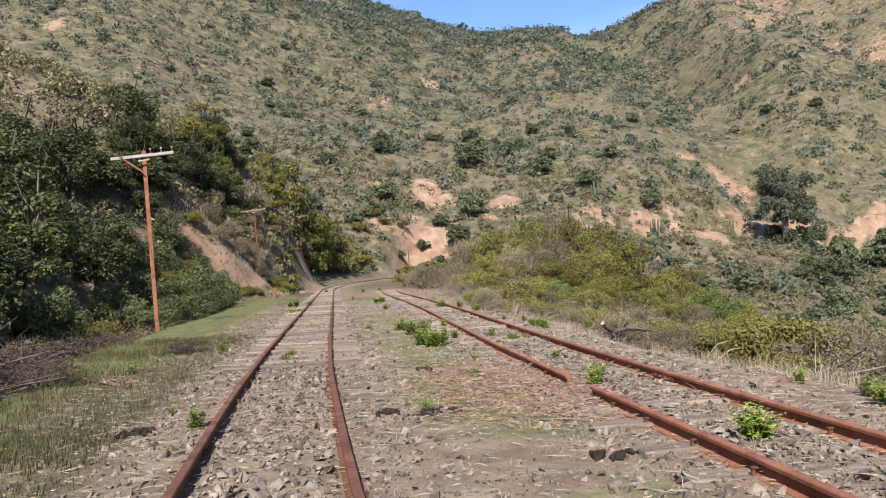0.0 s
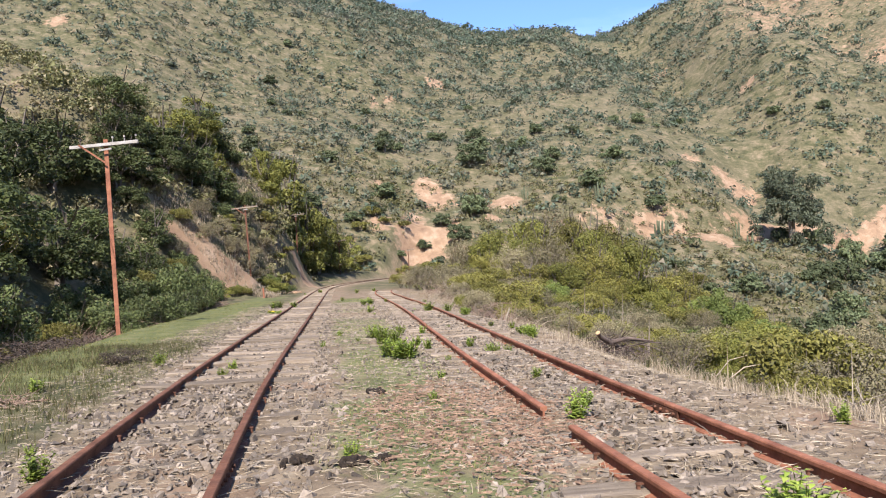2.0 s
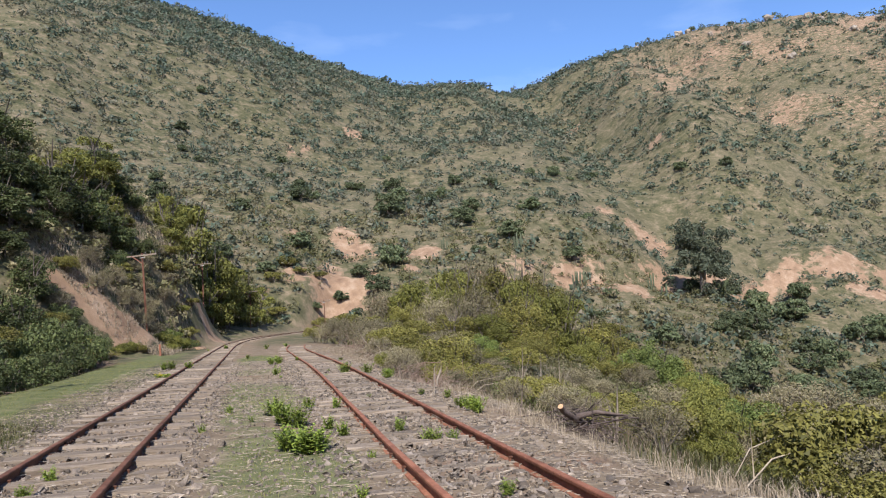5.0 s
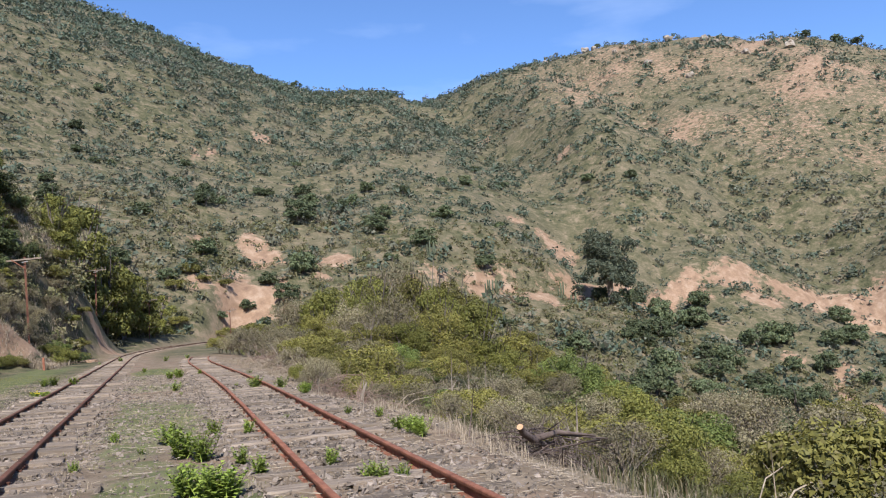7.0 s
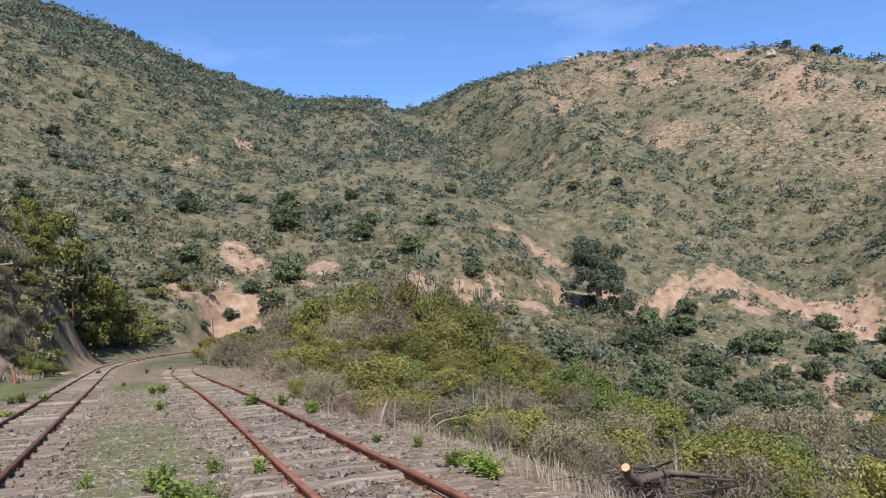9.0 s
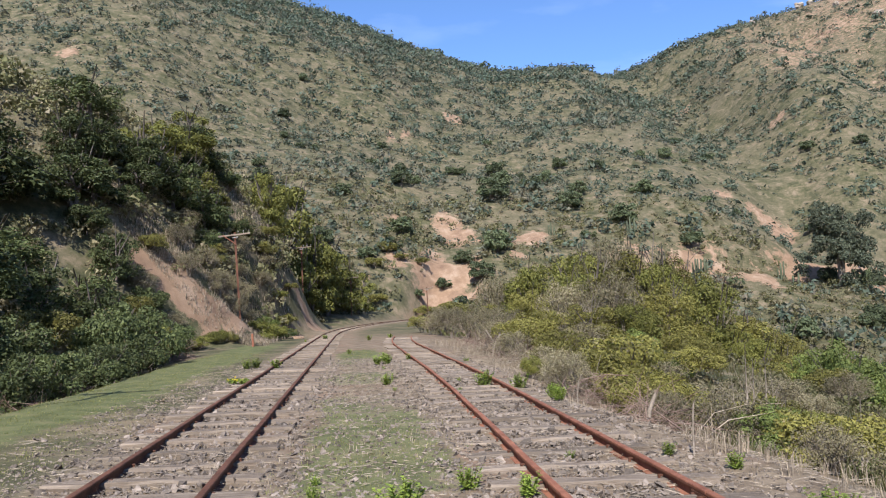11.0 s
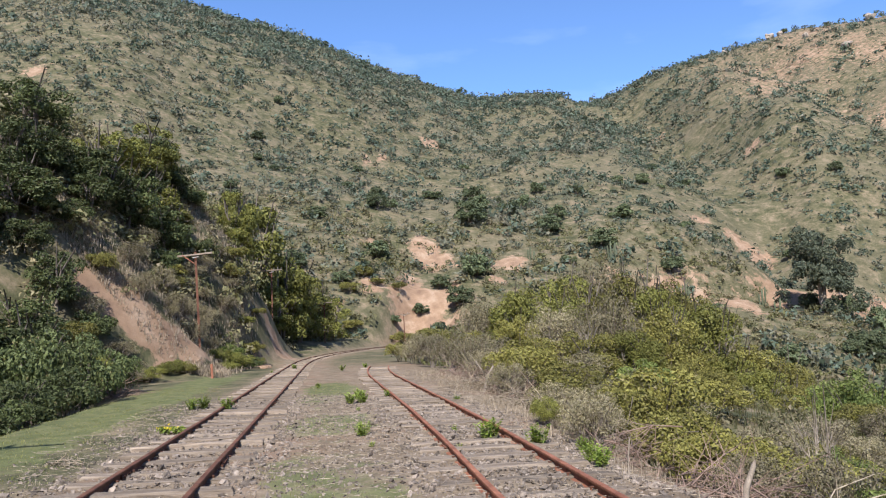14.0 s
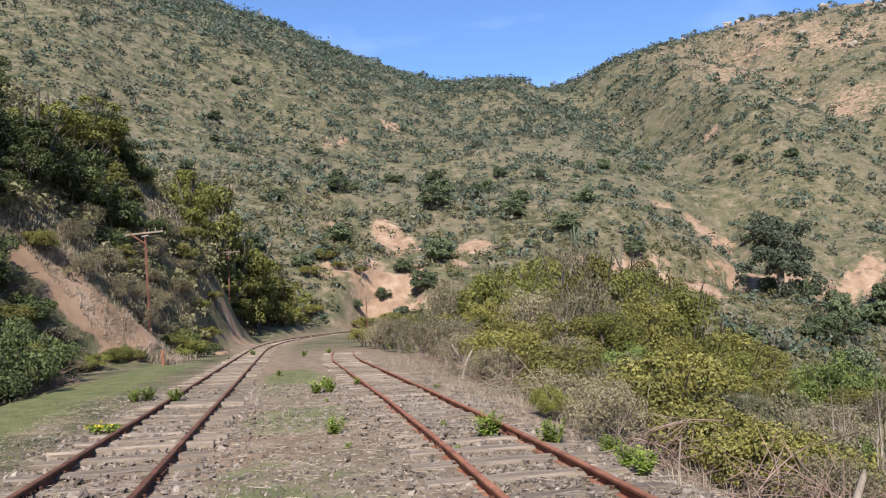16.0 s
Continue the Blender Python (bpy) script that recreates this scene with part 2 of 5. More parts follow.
def earth():
    m, nt, b = material("earth", 0.95)
    v = coord(nt)
    bare, lawn, bed, far = (attribute(nt, k) for k in ("bare", "lawn", "bed", "far"))
    broad, mid, fine, grit = grain(nt, v, 0.05, 6), grain(nt, v, 0.35, 6), grain(nt, v, 2.4, 6), grain(nt, v, 26, 5, 0.7)
    # scrubland: low green cover, straw and stony soil
    speck = grain(nt, v, 1.1, 8, 0.78)
    wild = ramp(nt, calc(nt, "ADD", calc(nt, "MULTIPLY", mid, 0.45), calc(nt, "MULTIPLY", speck, 0.55)), (0.40, (0.044, 0.046, 0.020)), (0.475, (0.088, 0.083, 0.039)), (0.54, (0.145, 0.119, 0.068)), (0.62, (0.24, 0.180, 0.115)))
    wild = blend(nt, ramp(nt, broad, (0.46, 0.0), (0.66, 0.45)), wild, (0.16, 0.128, 0.08))
    # gravel and dust of the track bed
    dust = ramp(nt, fine, (0.28, (0.115, 0.080, 0.052)), (0.5, (0.200, 0.148, 0.098)), (0.72, (0.29, 0.225, 0.155)))
    red = ramp(nt, mid, (0.50, 0.0), (0.66, 0.55))
    dust = blend(nt, red, dust, (0.25, 0.145, 0.095))
    c = blend(nt, bed, wild, dust)
    grass = ramp(nt, fine, (0.3, (0.078, 0.090, 0.032)), (0.55, (0.138, 0.146, 0.056)), (0.75, (0.205, 0.175, 0.088)))
    edge = calc(nt, "ADD", lawn, calc(nt, "MULTIPLY", calc(nt, "SUBTRACT", grain(nt, v, 1.3, 6, 0.7), 0.5), 1.5))
    c = blend(nt, ramp(nt, edge, (0.42, 0.0), (0.62, 0.85)), c, grass)
    clay = ramp(nt, grain(nt, v, 0.5, 7, 0.65), (0.3, (0.19, 0.118, 0.075)), (0.5, (0.285, 0.183, 0.114)), (0.7, (0.385, 0.275, 0.188)))
    raw = calc(nt, "ADD", bare, calc(nt, "MULTIPLY", calc(nt, "SUBTRACT", grain(nt, v, 0.6, 8, 0.75), 0.5), 2.4))
    c = blend(nt, ramp(nt, raw, (0.40, 0.0), (0.58, 1.0)), c, clay)
    c = blend(nt, 0.5, c, ramp(nt, grit, (0.3, 0.55), (0.7, 1.2)), "MULTIPLY")
    nt.links.new(c, b.inputs["Base Color"])
    relief(nt, b, calc(nt, "ADD", fine, calc(nt, "MULTIPLY", grit, 0.35)), 0.7, 0.06)
    return m


EARTH = earth()
# far-hill shrub leaves, turned bluer: the distance haze is put into their colour
HAZE_SCRUB = foliage("scrub", (0.053, 0.071, 0.047), (0.118, 0.147, 0.098), (0.24, 0.20, 0.14), 0.08, True)
SCRUB_NEAR = foliage("near_scrub", (0.068, 0.070, 0.026), (0.180, 0.172, 0.070), (0.29, 0.235, 0.15), 0.14, True)
LEAF_FAR = foliage("far_shrub_leaf", (0.058, 0.076, 0.036), (0.140, 0.164, 0.078), (0.19, 0.17, 0.09), 0.1)
# dark-green leaf, lowered further: shade of the bank's hollow put into the colour
LEAF_DARK = foliage("dark_leaf", (0.040, 0.052, 0.018), (0.112, 0.132, 0.046), (0.13, 0.11, 0.04), 0.06)
EUC_LEAF = foliage("eucalyptus_leaf", (0.045, 0.055, 0.034), (0.105, 0.118, 0.074), (0.15, 0.13, 0.08), 0.1)
LEAF_OLIVE = foliage("olive_leaf", (0.095, 0.090, 0.021), (0.240, 0.216, 0.052), (0.22, 0.18, 0.09), 0.10)
LEAF_GREEN = foliage("green_leaf", (0.086, 0.090, 0.019), (0.220, 0.214, 0.049), (0.18, 0.18, 0.05), 0.06)
LEAF_GREY = foliage("grey_leaf", (0.14, 0.122, 0.062), (0.285, 0.242, 0.136), (0.26, 0.21, 0.15), 0.2)
LEAF_BROWN = foliage("withered_leaf", (0.040, 0.028, 0.022), (0.105, 0.075, 0.058), (0.19, 0.14, 0.10), 0.2)
LEAF_WEED = foliage("weed_leaf", (0.135, 0.18, 0.028), (0.30, 0.37, 0.065), (0.30, 0.33, 0.07), 0.08)
LEAF_FRESH = foliage("fresh_leaf", (0.076, 0.104, 0.024), (0.178, 0.212, 0.054), (0.24, 0.25, 0.07), 0.06)
BARK = mottled("bark", (0.09, 0.07, 0.055), (0.24, 0.20, 0.165), 6, bump=0.6, stretch=(1, 1, 0.25))
DEAD = mottled("dead_wood", (0.17, 0.135, 0.10), (0.38, 0.31, 0.24), 9, bump=0.5, by="island", vary=0.3)
RUST = mottled("rusted_rail_steel", (0.095, 0.042, 0.026), (0.22, 0.098, 0.060), 5, 0.75, 0.15, 0.5, 0.004, 0.12)
RED_RUST = mottled("red_rusted_steel", (0.19, 0.072, 0.042), (0.39, 0.165, 0.096), 4, 0.75, 0.1, 0.4, 0.004, 0.1)
TIMBER = mottled("weathered_timber", (0.15, 0.112, 0.082), (0.35, 0.275, 0.205), 3, 0.95, 0, 0.8, 0.012, 0.28, stretch=(0.5, 7, 7))
STONE = mottled("ballast_stone", (0.100, 0.078, 0.062), (0.31, 0.25, 0.20), 7, 0.95, bump=0.4, depth=0.004, by="island", vary=0.5)
STRAW = mottled("dry_straw", (0.21, 0.16, 0.105), (0.45, 0.365, 0.265), 8, 0.9, bump=0.2, by="island", vary=0.3)
GREYWOOD = mottled("grey_crossarm_wood", (0.24, 0.21, 0.19), (0.46, 0.42, 0.38), 4, 0.95, bump=0.6, stretch=(1, 8, 8))

# ---- builders ----


def tri_mesh(name, verts, tris, smooth=False, **extra):
    """A mesh from numpy arrays; extra: one float a vertex."""
    me = bpy.data.meshes.new(name)
    verts, tris = np.asarray(verts, np.float32), np.asarray(tris, np.int32)
    n = tris.shape[1]
    me.vertices.add(len(verts))
    me.vertices.foreach_set("co", verts.ravel())
    me.loops.add(tris.size)
    me.loops.foreach_set("vertex_index", tris.ravel())
    me.polygons.add(len(tris))
    me.polygons.foreach_set("loop_start", np.arange(0, tris.size, n, dtype=np.int32))
    for key, values in extra.items():
        me.attributes.new(key, "FLOAT", "POINT").data.foreach_set("value", np.asarray(values, np.float32))
    me.polygons.foreach_set("use_smooth", np.full(len(tris), smooth))
    me.update()
    me.validate()
    return me


def part(name, shape, mat, parent=None, label=""):
    """One mesh object from a mesh or a bmesh, under a thing or a part."""
    if isinstance(shape, bmesh.types.BMesh):
        me = bpy.data.meshes.new(name)
        shape.to_mesh(me)
        shape.free()
    else:
        me = shape
    if not me.materials:
        me.materials.append(mat)
    ob = new(name, me)
    ob.parent = parent
    return tagged(ob, label)


def thing(name, label, category, group="", kind="", at=None):
    return tagged(new(name) if at is None else placed(new(name), at), label, category, group, kind)


def placed(ob, m):
    ob.matrix_world = m
    return ob


def ground_z(x, y):
    return float(height(x, y))


def box(bm, sx, sy, sz, m=Matrix(), bevel=0.0):
    made = bmesh.ops.create_cube(bm, size=1, matrix=m @ Matrix.Diagonal((sx, sy, sz, 1)))["verts"]
    if bevel:
        bmesh.ops.bevel(bm, geom=list({e for v in made for e in v.link_edges}), offset=bevel, segments=2, affect="EDGES")


def tubes(lines, sides=4):
    """Tapered sticks. lines: lists of (point, radius). Returns verts, quads."""
    verts, quads = [], []
    for line in lines:
        pts = [Vector(p) for p, _ in line]
        base = len(verts)
        for k, (p, rad) in enumerate(line):
            d = (pts[min(k + 1, len(pts) - 1)] - pts[max(k - 1, 0)]).normalized()
            u = d.cross(Vector((0.31, 0.52, 0.8))).normalized()
            w = d.cross(u)
            for s in range(sides):
                a = 2 * math.pi * s / sides
                verts.append(pts[k] + (u * math.cos(a) + w * math.sin(a)) * rad)
        for k in range(len(line) - 1):
            for s in range(sides):
                a, b = base + k * sides + s, base + k * sides + (s + 1) % sides
                quads.append((a, b, b + sides, a + sides))
        quads.append(tuple(base + s for s in range(4)) if sides >= 4 else (base, base + 1, base + 2, base + 2))
        top = base + (len(line) - 1) * sides
        quads.append(tuple(top + 3 - s for s in range(4)) if sides >= 4 else (top + 2, top + 1, top, top))
    return [tuple(v) for v in verts], [q for q in quads if len(set(q)) == 4]


def stick_mesh(name, lines, sides=4):
    me = bpy.data.meshes.new(name)
    v, q = tubes(lines, sides)
    me.from_pydata(v, [], q)
    me.polygons.foreach_set("use_smooth", [True] * len(me.polygons))
    return me


def leaf_cloud(rng, centres, radii, count, size, flat=1.0, up=0.3, single=False):
    """Small folded leaves over a set of lumps: verts and tris (two a leaf)."""
    centres, radii = np.asarray(centres, float), np.asarray(radii, float)
    pick = rng.choice(len(centres), count, p=radii**2 / (radii**2).sum())
    d = rng.normal(size=(count, 3))
    d /= np.linalg.norm(d, axis=1)[:, None]
    d[:, 2] = np.where(d[:, 2] < -0.5, -d[:, 2], d[:, 2])
    far = radii[pick] * (1.0 - 0.5 * rng.random(count) ** 2.2)
    p = centres[pick] + d * far[:, None] * np.array([1, 1, flat])
    n = d + rng.normal(size=(count, 3)) * 0.55 + np.array([0, 0, up])
    n /= np.linalg.norm(n, axis=1)[:, None]
    u = np.cross(n, rng.normal(size=(count, 3)))
    u /= np.linalg.norm(u, axis=1)[:, None]
    w = np.cross(n, u)
    s = (size * (0.6 + 0.8 * rng.random(count)))[:, None]
    a, b = p - u * s, p + u * s
    c, e = p + w * s * 0.55 + n * s * 0.2, p - w * s * 0.55 + n * s * 0.2
    verts = np.stack([a, c, b, e], 1).reshape(-1, 3)
    k = np.arange(count)[:, None] * 4
    if single:
        c = p + w * s * 1.0
        return np.stack([a, b, c], 1).reshape(-1, 3), np.arange(count * 3).reshape(-1, 3)
    return verts, np.concatenate([k + [0, 1, 2], k + [0, 2, 3]], 0)


# ---- ground ----
CUTTING_SCARS = [(12.2, 118.5, 3.6), (8.1, 117, 2.7), (16.6, 119.9, 3.7), (21, 121.7, 2.7), (20.9, 137.3, 4.2), (19.1, 141.9, 3.4), (9.9, 138.3, 1.8), (31.6, 130.3, 3.8), (14.8, 126.3, 2.5), (28.4, 122.9, 1.6), (58.3, 126, 3.7), (63.2, 125.4, 3.3), (70, 124.8, 4.4), (82.3, 132.8, 4.2), (100.8, 170.5, 5.4), (91.7, 164.5, 3.1), (92.9, 179.8, 2.6), (94.6, 136.4, 2.1), (102.3, 139.1, 2.8)]
HILL_SCARS = [(37.4, 258.6, 4.9), (151.7, 321.5, 6), (152.5, 358, 3.3), (137.5, 222.2, 3.4), (135.4, 142.6, 6.1), (128.8, 141.6, 4.2), (117.7, 138.5, 3.3), (131.9, 133, 5.1), (145.1, 137.3, 4.7), (155.7, 138.6, 5.7), (161.1, 135.1, 5.7), (164.8, 130.4, 6.1), (117.6, 112.4, 2.4), (121.6, 104.8, 2.9), (116.5, 101.4, 2.8), (116.2, 93.8, 3.3), (14.5, 225.9, 2.5), (19.6, 226.9, 2.5), (22.4, 220.7, 2), (-68.1, 199.2, 3.2)]
BANK_SCARS = [(-7.7, 47.4, 0.9), (-6.9, 47.6, 1.0), (-6, 47.7, 0.95), (-5, 48.6, 0.8), (-4.3, 49.6, 0.6), (-8.5, 46.8, 0.8), (-3.6, 52, 0.6), (-1.9, 66, 1.3), (-2.4, 62, 0.7), (-1.4, 69, 1.2)]


def bare_at(x, y):
    dx, dy = x - PIVOT[0], y - PIVOT[1]
    r, az = np.hypot(dx, dy), np.degrees(np.arctan2(dx, dy))
    form = np.array(FORM + [(180,) + FORM[0][1:]], float)
    rb = np.interp(az, form[:, 0], form[:, 5])
    band = fade(-0.5, 1.5, r - rb) * (1 - fade(6, 10, r - rb)) * fade(-4, 2, az) * (1 - fade(75, 90, az)) * (0.50 + 0.6 * wave(x, y, 8, 21))
    out = np.clip(band, 0, 1)
    for sx, sy, sr in CUTTING_SCARS + HILL_SCARS + BANK_SCARS:
        d = np.hypot(x - sx, y - sy) / (1.25 * sr)
        out = np.maximum(out, 0.95 * (1 - fade(0.35, 1.1, d + 0.4 * wave(x, y, sr * 0.5, 22))))
    hill = fade(0, 9, az - ravine(r)) * fade(225, 300, r) * (1 - fade(56, 68, az))
    out = np.maximum(out, hill * (0.43 + 0.16 * wave(x, y, 30, 23) + 0.16 * wave(x, y, 10, 24)))
    return out


def ground():
    radii = np.concatenate([[0.0], np.arange(0.35, 14, 0.3), 14 * 1.028 ** np.arange(0, 198)])
    n = 460
    # finer steps ahead, where the place is seen
    az = np.cumsum(np.interp(np.arange(n) / n, [0, 0.12, 0.86, 1], [1.6, 0.42, 0.42, 1.6]))
    az = np.radians(-100 + 360 * az / az[-1])
    rr, aa = np.meshgrid(radii[1:], az, indexing="ij")
    x, y = PIVOT[0] + rr * np.sin(aa), PIVOT[1] + rr * np.cos(aa)
    x, y = np.append(x.ravel(), PIVOT[0]), np.append(y.ravel(), PIVOT[1])
    z = height(x, y)
    z = z + np.clip(bare_at(x, y), 0, 1) * fade(30, 60, np.hypot(x, y)) * (0.8 * wave(x, y, 3.4, 51) + 0.5 * wave(x, y, 1.6, 52))
    m = len(radii) - 1
    i, j = np.meshgrid(np.arange(m - 1), np.arange(n), indexing="ij")
    a, b = i * n + j, i * n + (j + 1) % n
    quads = np.stack([a, a + n, b + n, b], -1).reshape(-1, 4)
    tris = np.concatenate([quads[:, [0, 1, 2]], quads[:, [0, 2, 3]], np.stack([np.full(n, m * n), np.arange(n), (np.arange(n) + 1) % n], -1)])
    strip = np.minimum(np.abs(x - track_x(y)), np.abs(x - siding_x(y)))
    bed = (1 - fade(np.where(x < -0.5, 0.8, 1.2), np.where(x < -0.5, 1.5, 4.6), strip)) * (1 - fade(50, 70, y)) + (1 - fade(1.0, 2.6, np.abs(x - track_x(y)))) * fade(50, 70, y) * (1 - fade(115, 125, y))
    lawn = (1 - fade(0.5, 1.7, np.abs(x + 3.2 + 0.5 * wave(y, 0 * y, 6, 31)))) * (1 - fade(44, 54, y)) * (0.68 + 0.12 * fade(8, 16, y))
    lawn = np.maximum(lawn, 0.86 * (1 - fade(0.3, 1.4, np.abs(x - 1.9))) * (1 - fade(38, 46, y)) * (0.6 + 0.6 * wave(x, y, 2.6, 32)))
    me = tri_mesh("ground", np.stack([x, y, z], -1), tris, True, bare=bare_at(x, y), lawn=lawn, bed=np.clip(bed, 0, 1), far=fade(60, 200, np.hypot(x, y)))
    return tagged(part("ground", me, EARTH), "dry hillside ground of gravel, orange clay and thin grass", "ground", kind="structure")


ground()

# ---- railway ----


def rail_mesh(name, centre, offset, y0, y1, step=1.0, dip=0.0):
    """A worn flat-bottomed rail along the line, its head's top at z = 0."""
    half = [(0.0, 0.0), (0.026, -0.002), (0.031, -0.010), (0.030, -0.030), (0.009, -0.042), (0.008, -0.096), (0.050, -0.108), (0.052, -0.118)]
    ring = half + [(-u, v) for u, v in reversed(half[1:])]
    ys = np.append(np.arange(y0, y1, step), y1)
    verts, quads, k = [], [], len(ring)
    for s, y in enumerate(ys):
        slope = float(centre(y + 0.1) - centre(y - 0.1)) / 0.2
        nx, ny = 1 / math.hypot(1, slope), -slope / math.hypot(1, slope)
        sag = dip * math.sin(math.pi * s / (len(ys) - 1)) + 0.006 * math.sin(y * 1.3 + offset * 4)
        rise = 0.012 * max(0.0, y - 60)
        for u, v in ring:
            verts.append((float(centre(y)) + (offset + u + 0.5 * sag) * nx, y + (offset + u) * ny, v + rise - abs(sag) * 0.4))
        if s:
            a = (s - 1) * k
            quads += [(a + i, a + (i + 1) % k, a + k + (i + 1) % k, a + k + i) for i in range(k)]
    me = bpy.data.meshes.new(name)
    me.from_pydata(verts, [], quads + [tuple(range(k)), tuple(len(verts) - 1 - i for i in range(k))])
    return me


def joint_mesh():
    """A pair of fishplates with four bolts."""
    bm = bmesh.new()
    for side in (-1, 1):
        box(bm, 0.016, 0.46, 0.058, pose(side * 0.020, 0, -0.068), 0.004)
        for y in (-0.17, -0.06, 0.06, 0.17):
            bmesh.ops.create_cone(bm, cap_ends=True, segments=6, radius1=0.014, radius2=0.013, depth=0.03, matrix=pose(side * 0.036, y, -0.068, 0, 90, 0))
    me = bpy.data.meshes.new("fishplate")
    bm.to_mesh(me)
    bm.free()
    me.materials.append(RUST)
    return me


def sleeper_mesh(seed):
    """A weathered sleeper with worn corners and a split end."""
    rng = random.Random(seed)
    bm = bmesh.new()
    box(bm, 1.86, 0.21, 0.14)
    bmesh.ops.subdivide_edges(bm, edges=[e for e in bm.edges if abs(e.verts[0].co.x - e.verts[1].co.x) > 1], cuts=5)
    bmesh.ops.bevel(bm, geom=[e for e in bm.edges if abs(e.verts[0].co.x - e.verts[1].co.x) > 0.1], offset=0.018, segments=1, affect="EDGES")
    for v in bm.verts:
        v.co += Vector((rng.uniform(-0.03, 0.03) if abs(v.co.x) > 0.9 else 0, rng.uniform(-0.014, 0.014), rng.uniform(-0.012, 0.008)))
    me = bpy.data.meshes.new("sleeper")
    bm.to_mesh(me)
    bm.free()
    me.materials.append(TIMBER)
    return me


def spike_mesh():
    bm = bmesh.new()
    box(bm, 0.02, 0.02, 0.05, Matrix(), 0.003)
    box(bm, 0.045, 0.03, 0.014, pose(0.008, 0, 0.028), 0.004)
    me = bpy.data.meshes.new("spike")
    bm.to_mesh(me)
    bm.free()
    me.materials.append(RUST)
    return me


SLEEPERS, PLATE, SPIKE = [sleeper_mesh(s) for s in range(6)], joint_mesh(), spike_mesh()


def railway_track(label, centre, y0, y1, joints, first, sunk, seed, mat, broken=None):
    """Two rails in lengths, their joints, and the sleepers under them. sunk(y): how deep a sleeper's top lies in the bed."""
    rng = random.Random(seed)
    track = thing("railway_track", label, "railway track", "railway tracks")
    for side in (-1, 1):
        cuts = [y0] + [j + (0.6 if side > 0 else 0) for j in joints] + [y1]
        for a, b in zip(cuts, cuts[1:]):
            if broken and side < 0 and a == broken[0]:
                a = broken[1]
            part("rail", rail_mesh("rail", centre, side * 0.51, a, b - 0.012, dip=rng.uniform(-0.012, 0.012)), mat, track)
        for j in cuts[1:-1]:
            if broken and side < 0 and j == broken[0]:
                continue
            ob = part("fishplate", PLATE, RUST, track)
            ob.matrix_basis = pose(float(centre(j)) + side * 0.51, j, 0.012 * max(0.0, j - 60))
    y = first
    while y < y1:
        ob = part("sleeper", rng.choice(SLEEPERS), TIMBER, track)
        slope = math.degrees(math.atan(float(centre(y + 0.1) - centre(y - 0.1)) / 0.2))
        top = -0.072 - sunk(y) + rng.uniform(-0.015, 0.01) + 0.012 * max(0.0, y - 60)
        ob.matrix_basis = pose(float(centre(y)) + rng.uniform(-0.06, 0.06), y, top - 0.07, rng.uniform(-2, 2), rng.uniform(-0.6, 0.6), -slope + rng.uniform(-2.5, 2.5))
        if y < 34 and sunk(y) < 0.03:
            for side in (-1, 1):
                for lean in (-1, 1):
                    nail = part("spike", SPIKE, RUST, track)
                    nail.matrix_basis = pose(float(centre(y)) + side * 0.51 + lean * 0.058, y + lean * 0.05, -0.085, 0, 0, 180 if lean > 0 else 0)
        y += rng.uniform(0.66, 0.76)
    return track


railway_track("rusty metre-gauge rails on weathered wooden sleepers in stony ballast", track_x, -7, 128, (3.6, 12.4, 21.2, 30, 39, 50, 62, 74, 86, 98, 110), -6.6,
              lambda y: 0.055 * (1 - float(fade(4, 10, y))) - 0.012 + 0.016 * math.sin(y * 2.1 + math.sin(y * 0.7)), 3, RUST)
railway_track("reddish rusty siding rails half sunk in gravel and dry leaves", siding_x, -5, 53, (4.6, 13.2, 22, 31, 41), -4.6,
              lambda y: 0.030 - 0.036 * float(fade(7, 15, y)) + 0.016 * math.sin(y * 1.7 + math.sin(y)), 4, RED_RUST, (4.6, 5.35))

# ---- far scrub ----


